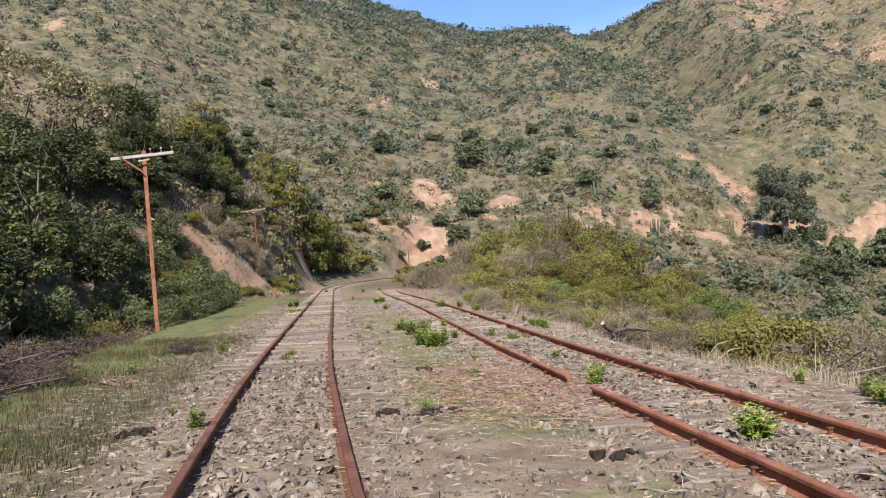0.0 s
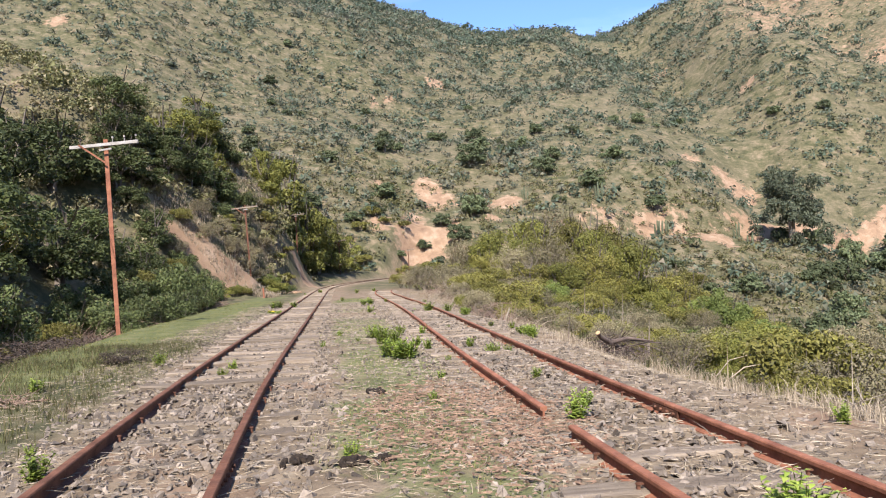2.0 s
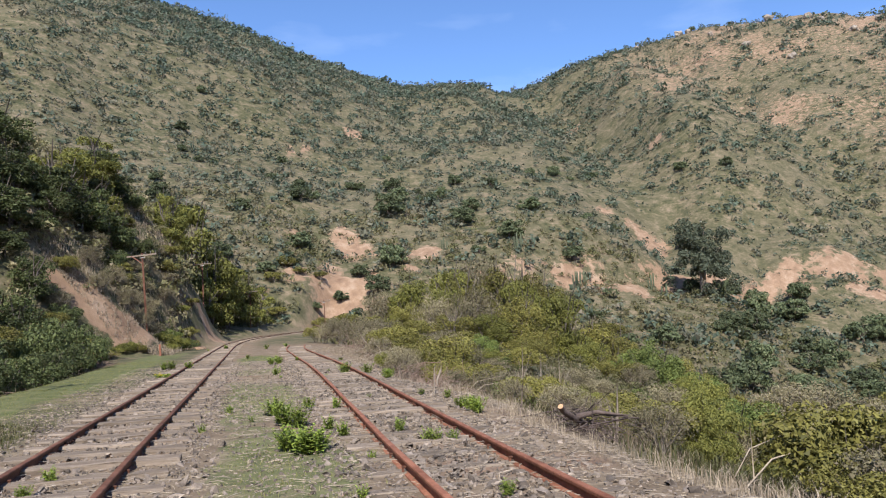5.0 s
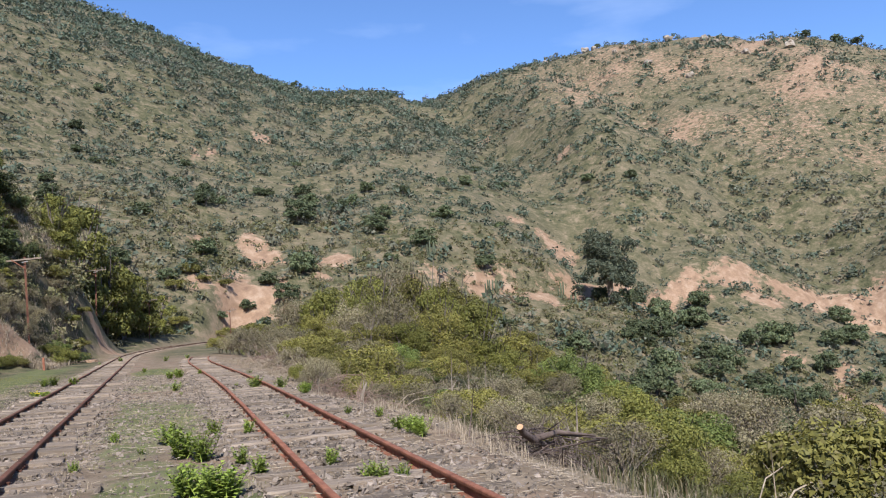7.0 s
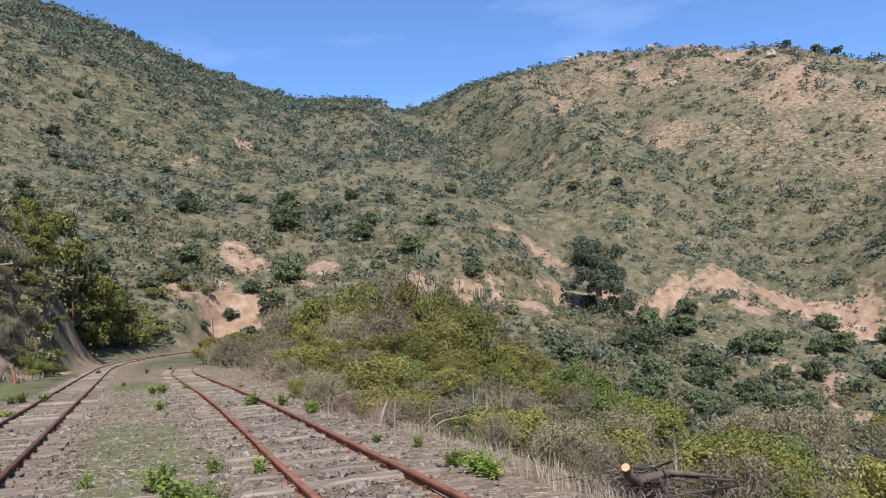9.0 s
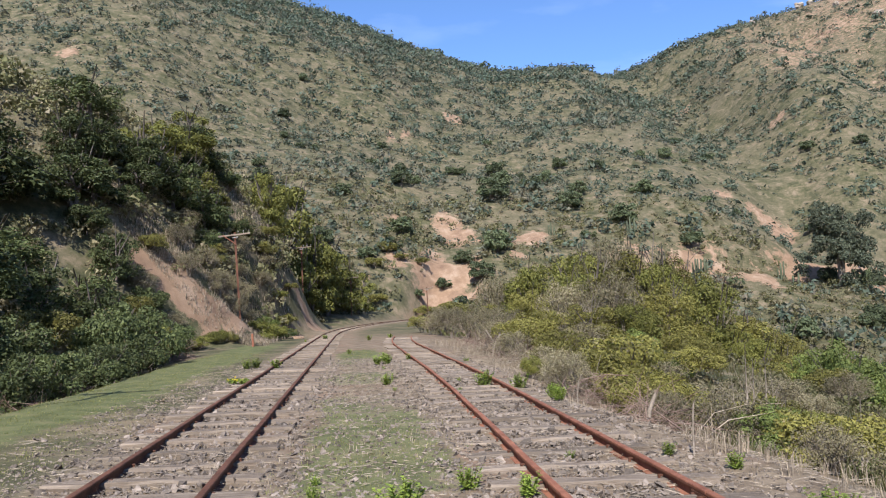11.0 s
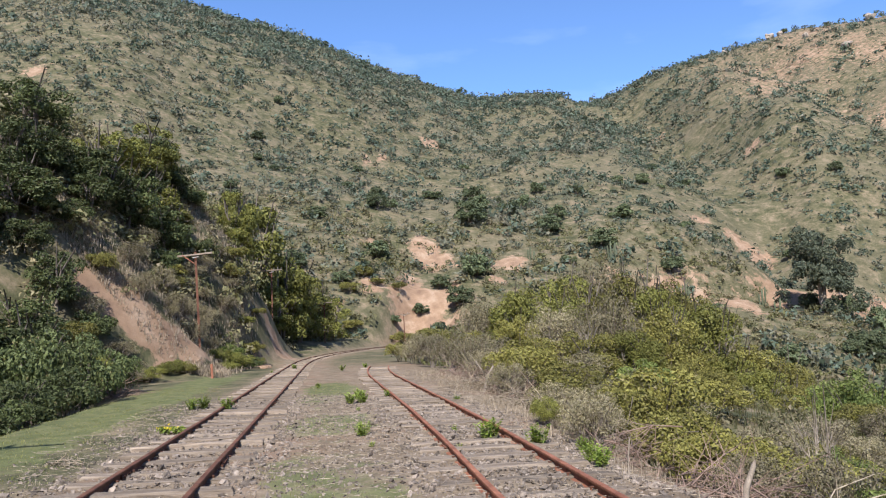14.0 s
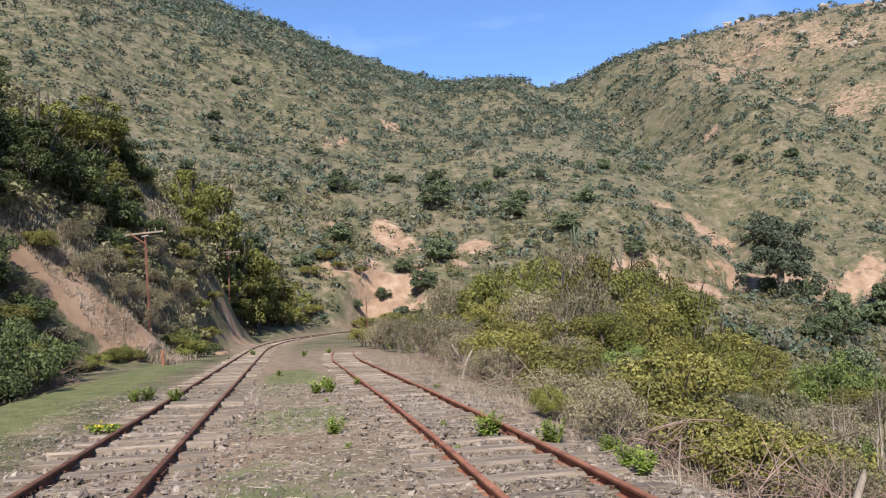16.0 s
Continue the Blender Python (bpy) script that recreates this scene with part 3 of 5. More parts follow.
def scrub(name, label, az0, az1, r0, r1, count, small, large, leaves, seed, thin, mat=None):
    """Shrubs past counting, each a loose heap of leaf clumps."""
    rng = np.random.default_rng(seed)
    kinds = []
    for _ in range(10):
        lumps = rng.normal(size=(5, 3)) * [0.40, 0.40, 0.26] + [0, 0, 0.42]
        v, _ = leaf_cloud(rng, lumps, 0.36 + 0.28 * rng.random(5), leaves, (4.4 / leaves) ** 0.5 * 0.62, 0.8)
        a, c, b = (v.reshape(-1, 4, 3)[:, k] for k in range(3))
        mid = (a + b) / 2
        v = np.stack([a, b, mid + (c - mid) * 1.9], 1).reshape(-1, 3)
        kinds.append((v, np.arange(leaves * 3).reshape(-1, 3)))
    r = np.sqrt(rng.random(count * 5) * (r1**2 - r0**2) + r0**2)
    az = np.radians(az0 + (az1 - az0) * rng.random(count * 5))
    x, y = PIVOT[0] + r * np.sin(az), PIVOT[1] + r * np.cos(az)
    cover = np.clip(1 - 1.0 * bare_at(x, y), 0.3, 1) * (0.75 + 0.5 * wave(x, y, 17, 41) + 0.35 * wave(x, y, 6, 42)) * thin(x, y, r, np.degrees(az))
    strip = np.minimum(np.where((y > 54) & (y < 104), np.minimum(np.abs(x - track_x(y)), np.abs(x - track_x(y) - 3)) - 1.2, np.abs(x - track_x(y))), np.where(y < 56, np.abs(x - siding_x(y)), 99))
    keep = (rng.random(len(x)) < cover) & ((strip > 2.6) | (y > 130)) & ~((x > -5.8 + 2.2 * fade(46, 60, y)) & (x < 7.0) & (y < 60))
    x, y, r = x[keep][:count], y[keep][:count], r[keep][:count]
    z = height(x, y)
    size = (small + (large - small) * rng.random(len(x)) ** 2.5) * (0.75 + 0.5 * fade(100, 420, r)) * (0.55 + 0.45 * fade(10, 40, r))
    spin, tone = rng.random(len(x)) * 6.283, np.clip(rng.random(len(x)) ** 1.6 * 0.95 + 0.3 * wave(x, y, 40, 43) - 0.35 * fade(0.35, 0.8, size / large), 0, 1)
    verts, tris, tones, base = [], [], [], 0
    for k, (v, f) in enumerate(kinds):
        mine = np.arange(len(x)) % len(kinds) == k
        s, c, sz = np.sin(spin[mine])[:, None], np.cos(spin[mine])[:, None], size[mine][:, None]
        tall = (0.55 + 0.45 * rng.random((int(mine.sum()), 1)))
        px = x[mine][:, None] + sz * 0.5 * (v[:, 0] * c - v[:, 1] * s)
        py = y[mine][:, None] + sz * 0.5 * (v[:, 0] * s + v[:, 1] * c)
        pz = z[mine][:, None] + sz * 0.66 * tall * v[:, 2] - 0.08 * sz
        verts.append(np.stack([px, py, pz], -1).reshape(-1, 3))
        n = int(mine.sum())
        tris.append((f[None] + (base + np.arange(n) * len(v))[:, None, None]).reshape(-1, 3))
        tones.append(np.repeat(tone[mine], len(v)))
        base += n * len(v)
    me = tri_mesh(name, np.concatenate(verts), np.concatenate(tris), tone=np.concatenate(tones))
    return tagged(part(name, me, mat or HAZE_SCRUB), label, "scrub", kind="stuff")


def hill_cover(x, y, r, az):
    dry = fade(0, 9, az - ravine(r)) * fade(225, 300, r) * (1 - fade(56, 68, az))
    return (1.0 - 0.42 * dry) * (1 + 0.5 * fade(34, 40, az) * (1 - fade(225, 300, r))) * (1 + 0.5 * (1 - fade(4, 16, az)))


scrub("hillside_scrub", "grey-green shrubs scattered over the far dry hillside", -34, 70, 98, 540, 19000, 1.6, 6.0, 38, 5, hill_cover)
scrub("valley_scrub", "dense green and grey scrub on the valley slopes", -40, 74, 50, 150, 6800, 1.4, 3.8, 50, 6,
      lambda x, y, r, az: np.where((az < 6) & (r < 70), 0.30, 1.0) * np.where((az > 24) & (r > 40), 3.2, 1.0), SCRUB_NEAR)
scrub("flank_scrub", "low olive and straw-grey scrub on the slope below the siding", 12, 84, 20, 66, 1700, 1.0, 2.2, 150, 7, lambda x, y, r, az: np.where(x > 8, 1.6, 0.0), SCRUB_NEAR)
scrub("bank_scrub", "mixed dark and olive scrub covering the bank", -80, -1, 8, 84, 1900, 1.4, 3.0, 80, 8, lambda x, y, r, az: np.where((x < -5.4 + 2.2 * fade(46, 60, y)) & (x > -24), 1.6, 0.0) * np.where((y > 43) & (y < 50) & (x > -9.5), 0.15, 0.9), SCRUB_NEAR)
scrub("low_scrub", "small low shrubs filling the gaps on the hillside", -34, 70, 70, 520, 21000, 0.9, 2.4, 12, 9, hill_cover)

# ---- trees and bushes ----


def limbs(rng, tall, spread, count, base_r, forks=2, start=0.0):
    """Branching stems from one foot: lists of (point, radius)."""
    lines = []
    for k in range(count):
        a = 6.283 * (k + rng.random() * 0.7) / count
        out, h = spread * (0.35 + 0.5 * rng.random()), tall * (0.65 + 0.3 * rng.random())
        path = [((0.04 * math.cos(a), 0.04 * math.sin(a), -0.12), base_r)]
        for s in (0.3, 0.6, 1.0):
            w = out * s**1.3
            path.append(((w * math.cos(a) + rng.normal() * 0.05 * tall * s, w * math.sin(a) + rng.normal() * 0.05 * tall * s, start + (h - start) * s), base_r * (1 - 0.75 * s)))
        lines.append(path)
        for _ in range(forks):
            p, r0 = path[1 + int(rng.random() * 2)]
            b = a + rng.normal() * 0.9
            q = (p[0] + spread * 0.4 * math.cos(b), p[1] + spread * 0.4 * math.sin(b), p[2] + tall * (0.2 + 0.2 * rng.random()))
            mid = tuple((u + v) / 2 + rng.normal() * 0.03 * tall for u, v in zip(p, q))
            lines.append([(p, r0 * 0.7), (mid, r0 * 0.45), (q, r0 * 0.15)])
    return lines


def bush(seed, leaf, leaves, size, lumps, label, stems=5, tall=0.8, name="bush", category="bush", group="bushes on the slope", base_r=0.022, low=0.30, twigs=40):
    """A bush one metre in radius at its foot, stored out of the way as a pattern."""
    rng = np.random.default_rng(seed)
    b = thing(name, label, category, group)
    boughs = limbs(rng, tall * 1.35, 0.8, stems, base_r)
    for k in range(0, len(boughs), 3):
        part("stem", stick_mesh("stem", boughs[k:k + 3], 5), BARK, b)
    a = rng.random(lumps) * 6.283
    rad = np.sqrt(rng.random(lumps)) * 0.72
    c = np.stack([rad * np.cos(a), rad * np.sin(a), low + (tall - low + 0.15) * rng.random(lumps) * (1 - 0.5 * rad) + 0.1], -1)
    v, f = leaf_cloud(rng, c, (0.13 + 0.2 * rng.random(lumps)) * (30 / lumps) ** 0.12, int(leaves * 1.2), size * 1.15, 0.85, single=True)
    part("crown", tri_mesh("crown", v, f), leaf, b)
    # bare dry twigs poking through the leaves
    sprays = []
    for _ in range(twigs):
        p = c[int(rng.random() * lumps)]
        d = np.array([p[0] * 0.9, p[1] * 0.9, 0.5]) + rng.normal(size=3) * 0.35
        d /= np.linalg.norm(d)
        q = p * [0.75, 0.75, 0.8] + d * (0.30 + 0.25 * rng.random())
        mid = (p * [0.75, 0.75, 0.8] + q) / 2 + rng.normal(size=3) * 0.03
        sprays.append([(tuple(p * [0.6, 0.6, 0.6]), 0.006), (tuple(mid), 0.004), (tuple(q), 0.0015)])
    if sprays:
        tagged(part("twig_spray", stick_mesh("twig_spray", sprays, 4), DEAD, b, "bare grey twigs"), kind="stuff")
    return b


def set_at(pattern, x, y, s, spin, tall=1.0, sink=0.05, label=""):
    ob = copy_thing(pattern, pose(x, y, ground_z(x, y) - sink, 0, 0, spin) @ Matrix.Diagonal((s, s, s * tall, 1)))
    return tagged(ob, label)


def away(pattern):
    """Takes the pattern itself out of the scene once its copies stand."""
    for ob in (*pattern.children_recursive, pattern):
        bpy.data.objects.remove(ob)


OLIVE = [bush(s, LEAF_OLIVE, 6500, 0.026, 32, "olive-green leafy bush on the dry slope") for s in (11, 12, 13)]
TALL = [bush(s, m, 10500, 0.023, 46, "tall olive-green bush crowding the knoll", 7, 1.45, base_r=0.03, low=0.15) for s, m in ((14, LEAF_OLIVE), (15, LEAF_OLIVE), (16, LEAF_GREEN))]
DARK = [bush(s, LEAF_DARK, 6200, 0.03, 44, "dense dark-green evergreen bush on the slope", tall=0.95, low=0.2) for s in (21, 22)]
GREEN = [bush(s, LEAF_GREEN, 9500, 0.021, 40, "fresh green leafy bush below the bank", tall=0.9) for s in (31, 32)]
FRESH = [bush(s, LEAF_FRESH, 9500, 0.022, 40, "dense fresh-green evergreen tree on the falling slope", tall=1.0, low=0.15, twigs=0, name="tree", category="tree", group="evergreens on the slope") for s in (33, 34)]
GREY = [bush(s, LEAF_GREY, 4200, 0.02, 40, "sparse grey-brown dry shrub with bare twigs", name="dry_shrub", category="shrub", group="dry shrubs on the slope", stems=9, tall=0.85, base_r=0.016, twigs=110) for s in (41, 42)]
TREE = [bush(s, LEAF_DARK, 5200, 0.036, 56, "dark-leaved tree on the bank above the railway", 4, 1.7, "tree", "tree", "trees on the bank", 0.05, 0.15) for s in (51, 52)]
BROWN = [bush(s, LEAF_BROWN, 3200, 0.024, 34, "withered dark-brown bush at the foot of the bank", stems=9, tall=0.85, base_r=0.016, low=0.1) for s in (81, 82)]
FAR_BUSH = [bush(s, LEAF_FAR, 1900, 0.062, 30, "dark-green shrub alone on the dry hillside", tall=0.95, low=0.12, twigs=0, name="shrub", category="shrub", group="shrubs on the far hill") for s in (71, 72, 73)]
LIGHT_TREE = [bush(s, LEAF_GREEN, 6000, 0.036, 38, "light-green tree in the hollow beside the line", 4, 1.8, "tree", "tree", "trees in the hollow", 0.05, 0.1) for s in (61, 62)]

# knoll below the siding: tall bushes
for k, (x, y, s, h, p) in enumerate([
        (9.2, 38.5, 2.0, 1.1, TALL), (10.8, 41.5, 2.4, 1.25, TALL), (13.4, 43.5, 2.6, 1.35, TALL), (11.9, 38, 2.1, 1.05, TALL), (15.6, 44.5, 2.4, 2.0, GREY), (18.2, 48, 2.2, 1.2, TALL), (20.8, 47.5, 2.0, 1.5, GREEN), (15.5, 40, 2.0, 1.4, GREY), (17, 50, 2.2, 1.1, TALL), (9.0, 44.5, 1.7, 1.0, TALL), (7.4, 40, 1.3, 1.2, GREY), (7.8, 47, 1.4, 1.2, GREY), (7.6, 52.5, 1.5, 1.1, GREY), (7.0, 57, 1.3, 1.0, GREY), (6.6, 61, 1.2, 1.0, OLIVE), (8.2, 62, 1.6, 1.2, GREY), (9.6, 67, 1.9, 1.2, OLIVE),
        (7.8, 33.8, 1.3, 1.0, OLIVE), (9.2, 33.2, 1.7, 1.0, TALL), (11.3, 34.2, 1.9, 1.05, TALL), (14.2, 38.5, 2.4, 1.1, GREY), (8.3, 28.6, 1.5, 1.05, TALL), (9.6, 26.4, 1.5, 1.0, TALL), (11.0, 30.6, 1.6, 1.4, GREY), (12.9, 35.5, 1.8, 1.6, GREY), (11.8, 23.0, 1.6, 1.35, GREEN), (10.2, 19.6, 1.1, 1.2, OLIVE),
        (11.2, 28.8, 2.1, 1.1, OLIVE), (7.8, 25.0, 1.3, 1.1, OLIVE), (13.2, 31.5, 2.1, 1.1, GREY), (16.5, 36, 2.4, 1.1, GREY), (18, 41, 2.4, 1.0, OLIVE), (9.4, 42.5, 2.2, 1.0, OLIVE), (11, 47, 2.6, 1.2, DARK),
        (11.3, 17.4, 1.65, 1.2, GREEN), (12.4, 16.2, 1.35, 1.05, GREEN), (13.3, 15.2, 1.1, 1.0, GREEN), (9.6, 21.6, 1.5, 1.1, GREY), (8.6, 19.4, 1.0, 1.0, GREY),
        (11.6, 21.5, 1.7, 1.1, OLIVE), (13.6, 19.5, 1.5, 1.0, GREY), (15.4, 21.8, 2.0, 1.1, OLIVE), (13.8, 25.2, 2.0, 1.1, OLIVE), (17, 27, 2.2, 1.1, OLIVE),
        (15.6, 17.2, 1.5, 1.0, GREY), (18.2, 18.5, 1.8, 1.0, OLIVE), (20.5, 22.5, 2.0, 1.0, GREY), (19.5, 31, 2.3, 1.0, GREY), (22.5, 36, 2.5, 1.0, OLIVE), (22.5, 27.5, 2.2, 1.0, OLIVE),
        (24, 42, 2.6, 1.0, OLIVE), (27, 33, 2.4, 1.0, GREY), (25.5, 20, 2.0, 1.0, OLIVE), (22, 16, 1.8, 1.0, GREY), (18.5, 13, 1.6, 1.0, OLIVE), (14.5, 12.2, 1.3, 1.0, GREY), (16, 9.5, 1.5, 1.0, OLIVE),
        (29, 26, 2.4, 1.0, OLIVE), (31, 38, 2.8, 1.0, GREY), (28, 48, 2.8, 1.1, OLIVE), (34, 31, 2.6, 1.0, OLIVE), (23, 53, 2.8, 1.1, GREY), (15, 52, 2.6, 1.1, OLIVE), (10, 53, 2.2, 1.0, OLIVE), (33, 21, 2.4, 1.0, GREEN), (20, 7, 1.6, 1.0, GREY), (12, 8, 1.0, 0.9, GREY)]):
    if x < 8 or math.hypot(x - PIVOT[0], y - PIVOT[1]) > 46:
        set_at(p[k % len(p)], x, y, s, 57 * k, h)
# the thicket on the knoll and down the slope: its top sinks from bearing to bearing, and towards the line
TOPS = ((8, 1.2), (10, 2.7), (12.8, 4.5), (16.7, 5.5), (23, 5.0), (25.8, 3.1), (28, 1.6), (31.8, 0.1), (35.3, -1.5), (38.8, -3.4), (41.9, -5.7), (46, -7.9))
thicket = np.random.default_rng(613)
for layer, (r, drop) in enumerate(((47, 0.0), (43, 0.9), (39, 1.8), (35, 2.6), (31, 3.2), (27, 3.8), (23, 4.3))):
    for k, az in enumerate(np.arange(8.5 + 1.4 * (layer % 2), 46, 2.6 + 0.35 * layer)):
        a = radians(az + thicket.normal() * 0.7)
        d = r + thicket.normal() * 0.9
        x, y = PIVOT[0] + d * math.sin(a), PIVOT[1] + d * math.cos(a)
        top = float(np.interp(az, [t[0] for t in TOPS], [t[1] for t in TOPS])) * d / 45 - drop + thicket.normal() * 0.35
        high = top - ground_z(x, y)
        if high < 0.7 or x < 7.2 + 0.03 * y:
            continue
        luck = thicket.random()
        p = GREY if luck < 0.24 else GREEN if luck < 0.36 else (TALL if high > 2.2 else OLIVE)
        s = min(0.75 + 0.34 * high, 2.3) * (0.85 + 0.35 * thicket.random())
        set_at(p[int(thicket.random() * len(p))], x, y, s, 57 * k + 31 * layer, high / (s * (1.72 if p is TALL else 1.12)))
# a dense fresh-green evergreen that stands out of the slope
for k, (x, y, s, h) in enumerate([(23.4, 39.2, 2.2, 1.35), (24.9, 38.0, 2.4, 1.2), (26.3, 36.8, 2.0, 1.1), (27.6, 35.6, 1.7, 1.1), (22.6, 40.6, 1.6, 1.3)]):
    set_at(FRESH[k % 2], x, y, s, 67 * k, h)
# low growth that covers the near slope
cover = np.random.default_rng(615)
for k in range(95):
    x, y = 7.0 + 12 * cover.random() ** 1.2, 7 + 27 * cover.random()
    p = (OLIVE, GREY, GREY, GREEN, OLIVE, FRESH)[int(cover.random() * 6)]
    s = 0.55 + 0.55 * cover.random() + 0.03 * (x - 7)
    set_at(p[k % len(p)], x, y, s, 73 * k, 0.75 + 0.35 * cover.random())
# half-dry shrubs along the brink
for k, (x, y, s, h, p) in enumerate([(5.75, 22.4, 0.62, 1.2, GREY), (6.1, 23.6, 0.7, 1.2, GREY), (5.6, 24.4, 0.35, 1.3, GREEN), (6.5, 26.6, 0.8, 1.0, GREY), (6.4, 19.6, 0.55, 1.1, GREY), (6.9, 21.4, 0.8, 1.0, OLIVE), (7.2, 24.6, 1.0, 1.1, OLIVE), (7.3, 28.6, 1.1, 1.1, OLIVE), (6.7, 31.2, 0.8, 1.1, GREY), (7.6, 33.0, 1.2, 1.1, OLIVE), (6.9, 36.0, 0.9, 1.2, GREY), (6.6, 15.8, 0.5, 1.0, GREY), (7.4, 17.0, 0.8, 1.0, OLIVE)]):
    set_at(p[k % len(p)], x, y, s, 131 * k, h)
# bank uphill of the line
# the trees around y = 0 stay unseen, added to shade the verge
for k, (x, y, s, h, p) in enumerate([
        (-4.9, 1.0, 2.1, 1.1, TREE), (-4.7, -1.8, 2.0, 1.1, TREE), (-7.6, 49.5, 1.0, 1.1, GREY), (-6.4, 51.6, 0.8, 1.0, GREY), (-8.2, 45, 1.0, 1.1, GREY), (-8.4, 47.4, 0.9, 1.1, OLIVE), (-5.7, 49.6, 0.55, 1.0, GREY), (-7.0, 44.4, 0.6, 1.0, GREY), (-8.0, 52.6, 1.2, 1.1, GREY), (-5.2, 55.6, 0.8, 1.1, GREY), (-6.6, 54.0, 0.8, 1.1, OLIVE), (-5.5, 3.0, 1.9, 1.0, TREE), (-5.8, -0.5, 2.2, 1.1, TREE), (-6.6, -2.0, 2.1, 0.95, TREE), (-7.6, 5.6, 2.0, 0.9, TREE), (-6.6, -6.5, 2.2, 0.95, TREE), (-9.5, 1.0, 2.4, 0.9, TREE), (-7.6, 57, 1.9, 0.9, TREE), (-9.0, 54.0, 2.1, 0.95, TREE), (-6.0, 60.5, 1.3, 0.9, DARK), (-7.8, 9.5, 2.0, 0.85, TREE), (-9.6, 13.5, 2.3, 0.85, TREE), (-7.6, 15.5, 1.8, 0.8, TREE), (-11.5, 18.5, 2.5, 0.85, TREE), (-8.2, 20.5, 2.0, 0.85, TREE), (-10.4, 24, 2.2, 0.8, TREE), (-7.9, 25.5, 1.7, 0.8, TREE), (-8.6, 29.5, 1.8, 0.75, TREE),
        (-11.5, 30, 2.4, 0.8, TREE), (-9.2, 35.5, 1.9, 0.75, TREE), (-11.5, 38, 2.2, 0.7, TREE), (-9.4, 41.5, 1.7, 0.7, TREE), (-11.6, 45.5, 2.2, 0.7, TREE), (-9.6, 51.5, 2.1, 0.9, TREE), (-7.2, 54.5, 1.3, 1.1, DARK),
        (-14, 42, 2.8, 0.8, TREE), (-14, 34, 2.6, 0.8, TREE), (-8.2, 5.0, 2.1, 0.85, TREE), (-13, 9, 2.6, 0.85, TREE), (-15, 24, 2.8, 0.85, TREE), (-13, 51, 2.3, 0.75, TREE),
        (-5.9, 33.2, 1.45, 1.5, DARK), (-7.2, 37.5, 1.4, 1.2, DARK), (-6.4, 22.6, 1.3, 1.2, DARK), (-6.6, 12.6, 1.4, 1.2, DARK), (-6.6, 17.6, 1.3, 1.2, DARK), (-6.6, 8.0, 1.3, 1.2, DARK), (-6.7, 27.6, 1.3, 1.1, DARK), (-7.2, 31, 1.3, 1.1, OLIVE),
        (-5.6, 45.0, 0.8, 0.8, GREEN), (-4.9, 47.2, 0.6, 0.8, GREEN), (-3.4, 52.5, 0.75, 0.7, GREEN), (-3.3, 55.5, 1.1, 0.8, GREEN), (-2.7, 58.5, 0.9, 0.7, DARK), (-7.4, 43.0, 1.3, 1.0, GREY), (-6.8, 48.4, 1.0, 1.2, GREY), (-3.0, 61.5, 1.0, 0.9, OLIVE), (-5.6, 57.5, 0.9, 1.0, GREY), (-4.6, 62, 1.2, 0.9, OLIVE),
        (-5.8, 30.4, 0.9, 0.9, OLIVE), (-6.0, 38.4, 1.0, 0.8, OLIVE), (-6.0, 20.0, 0.8, 0.9, OLIVE), (-5.9, 15.0, 0.8, 0.8, OLIVE), (-9.5, 33, 1.6, 0.9, DARK), (-6.3, 25.0, 0.9, 0.9, OLIVE), (-9.0, 16.8, 1.6, 1.0, OLIVE), (-8.8, 22.8, 1.5, 1.0, OLIVE), (-7.4, 34.6, 1.2, 1.0, OLIVE)]):
    set_at(p[k % len(p)], x, y, s, 83 * k, h)
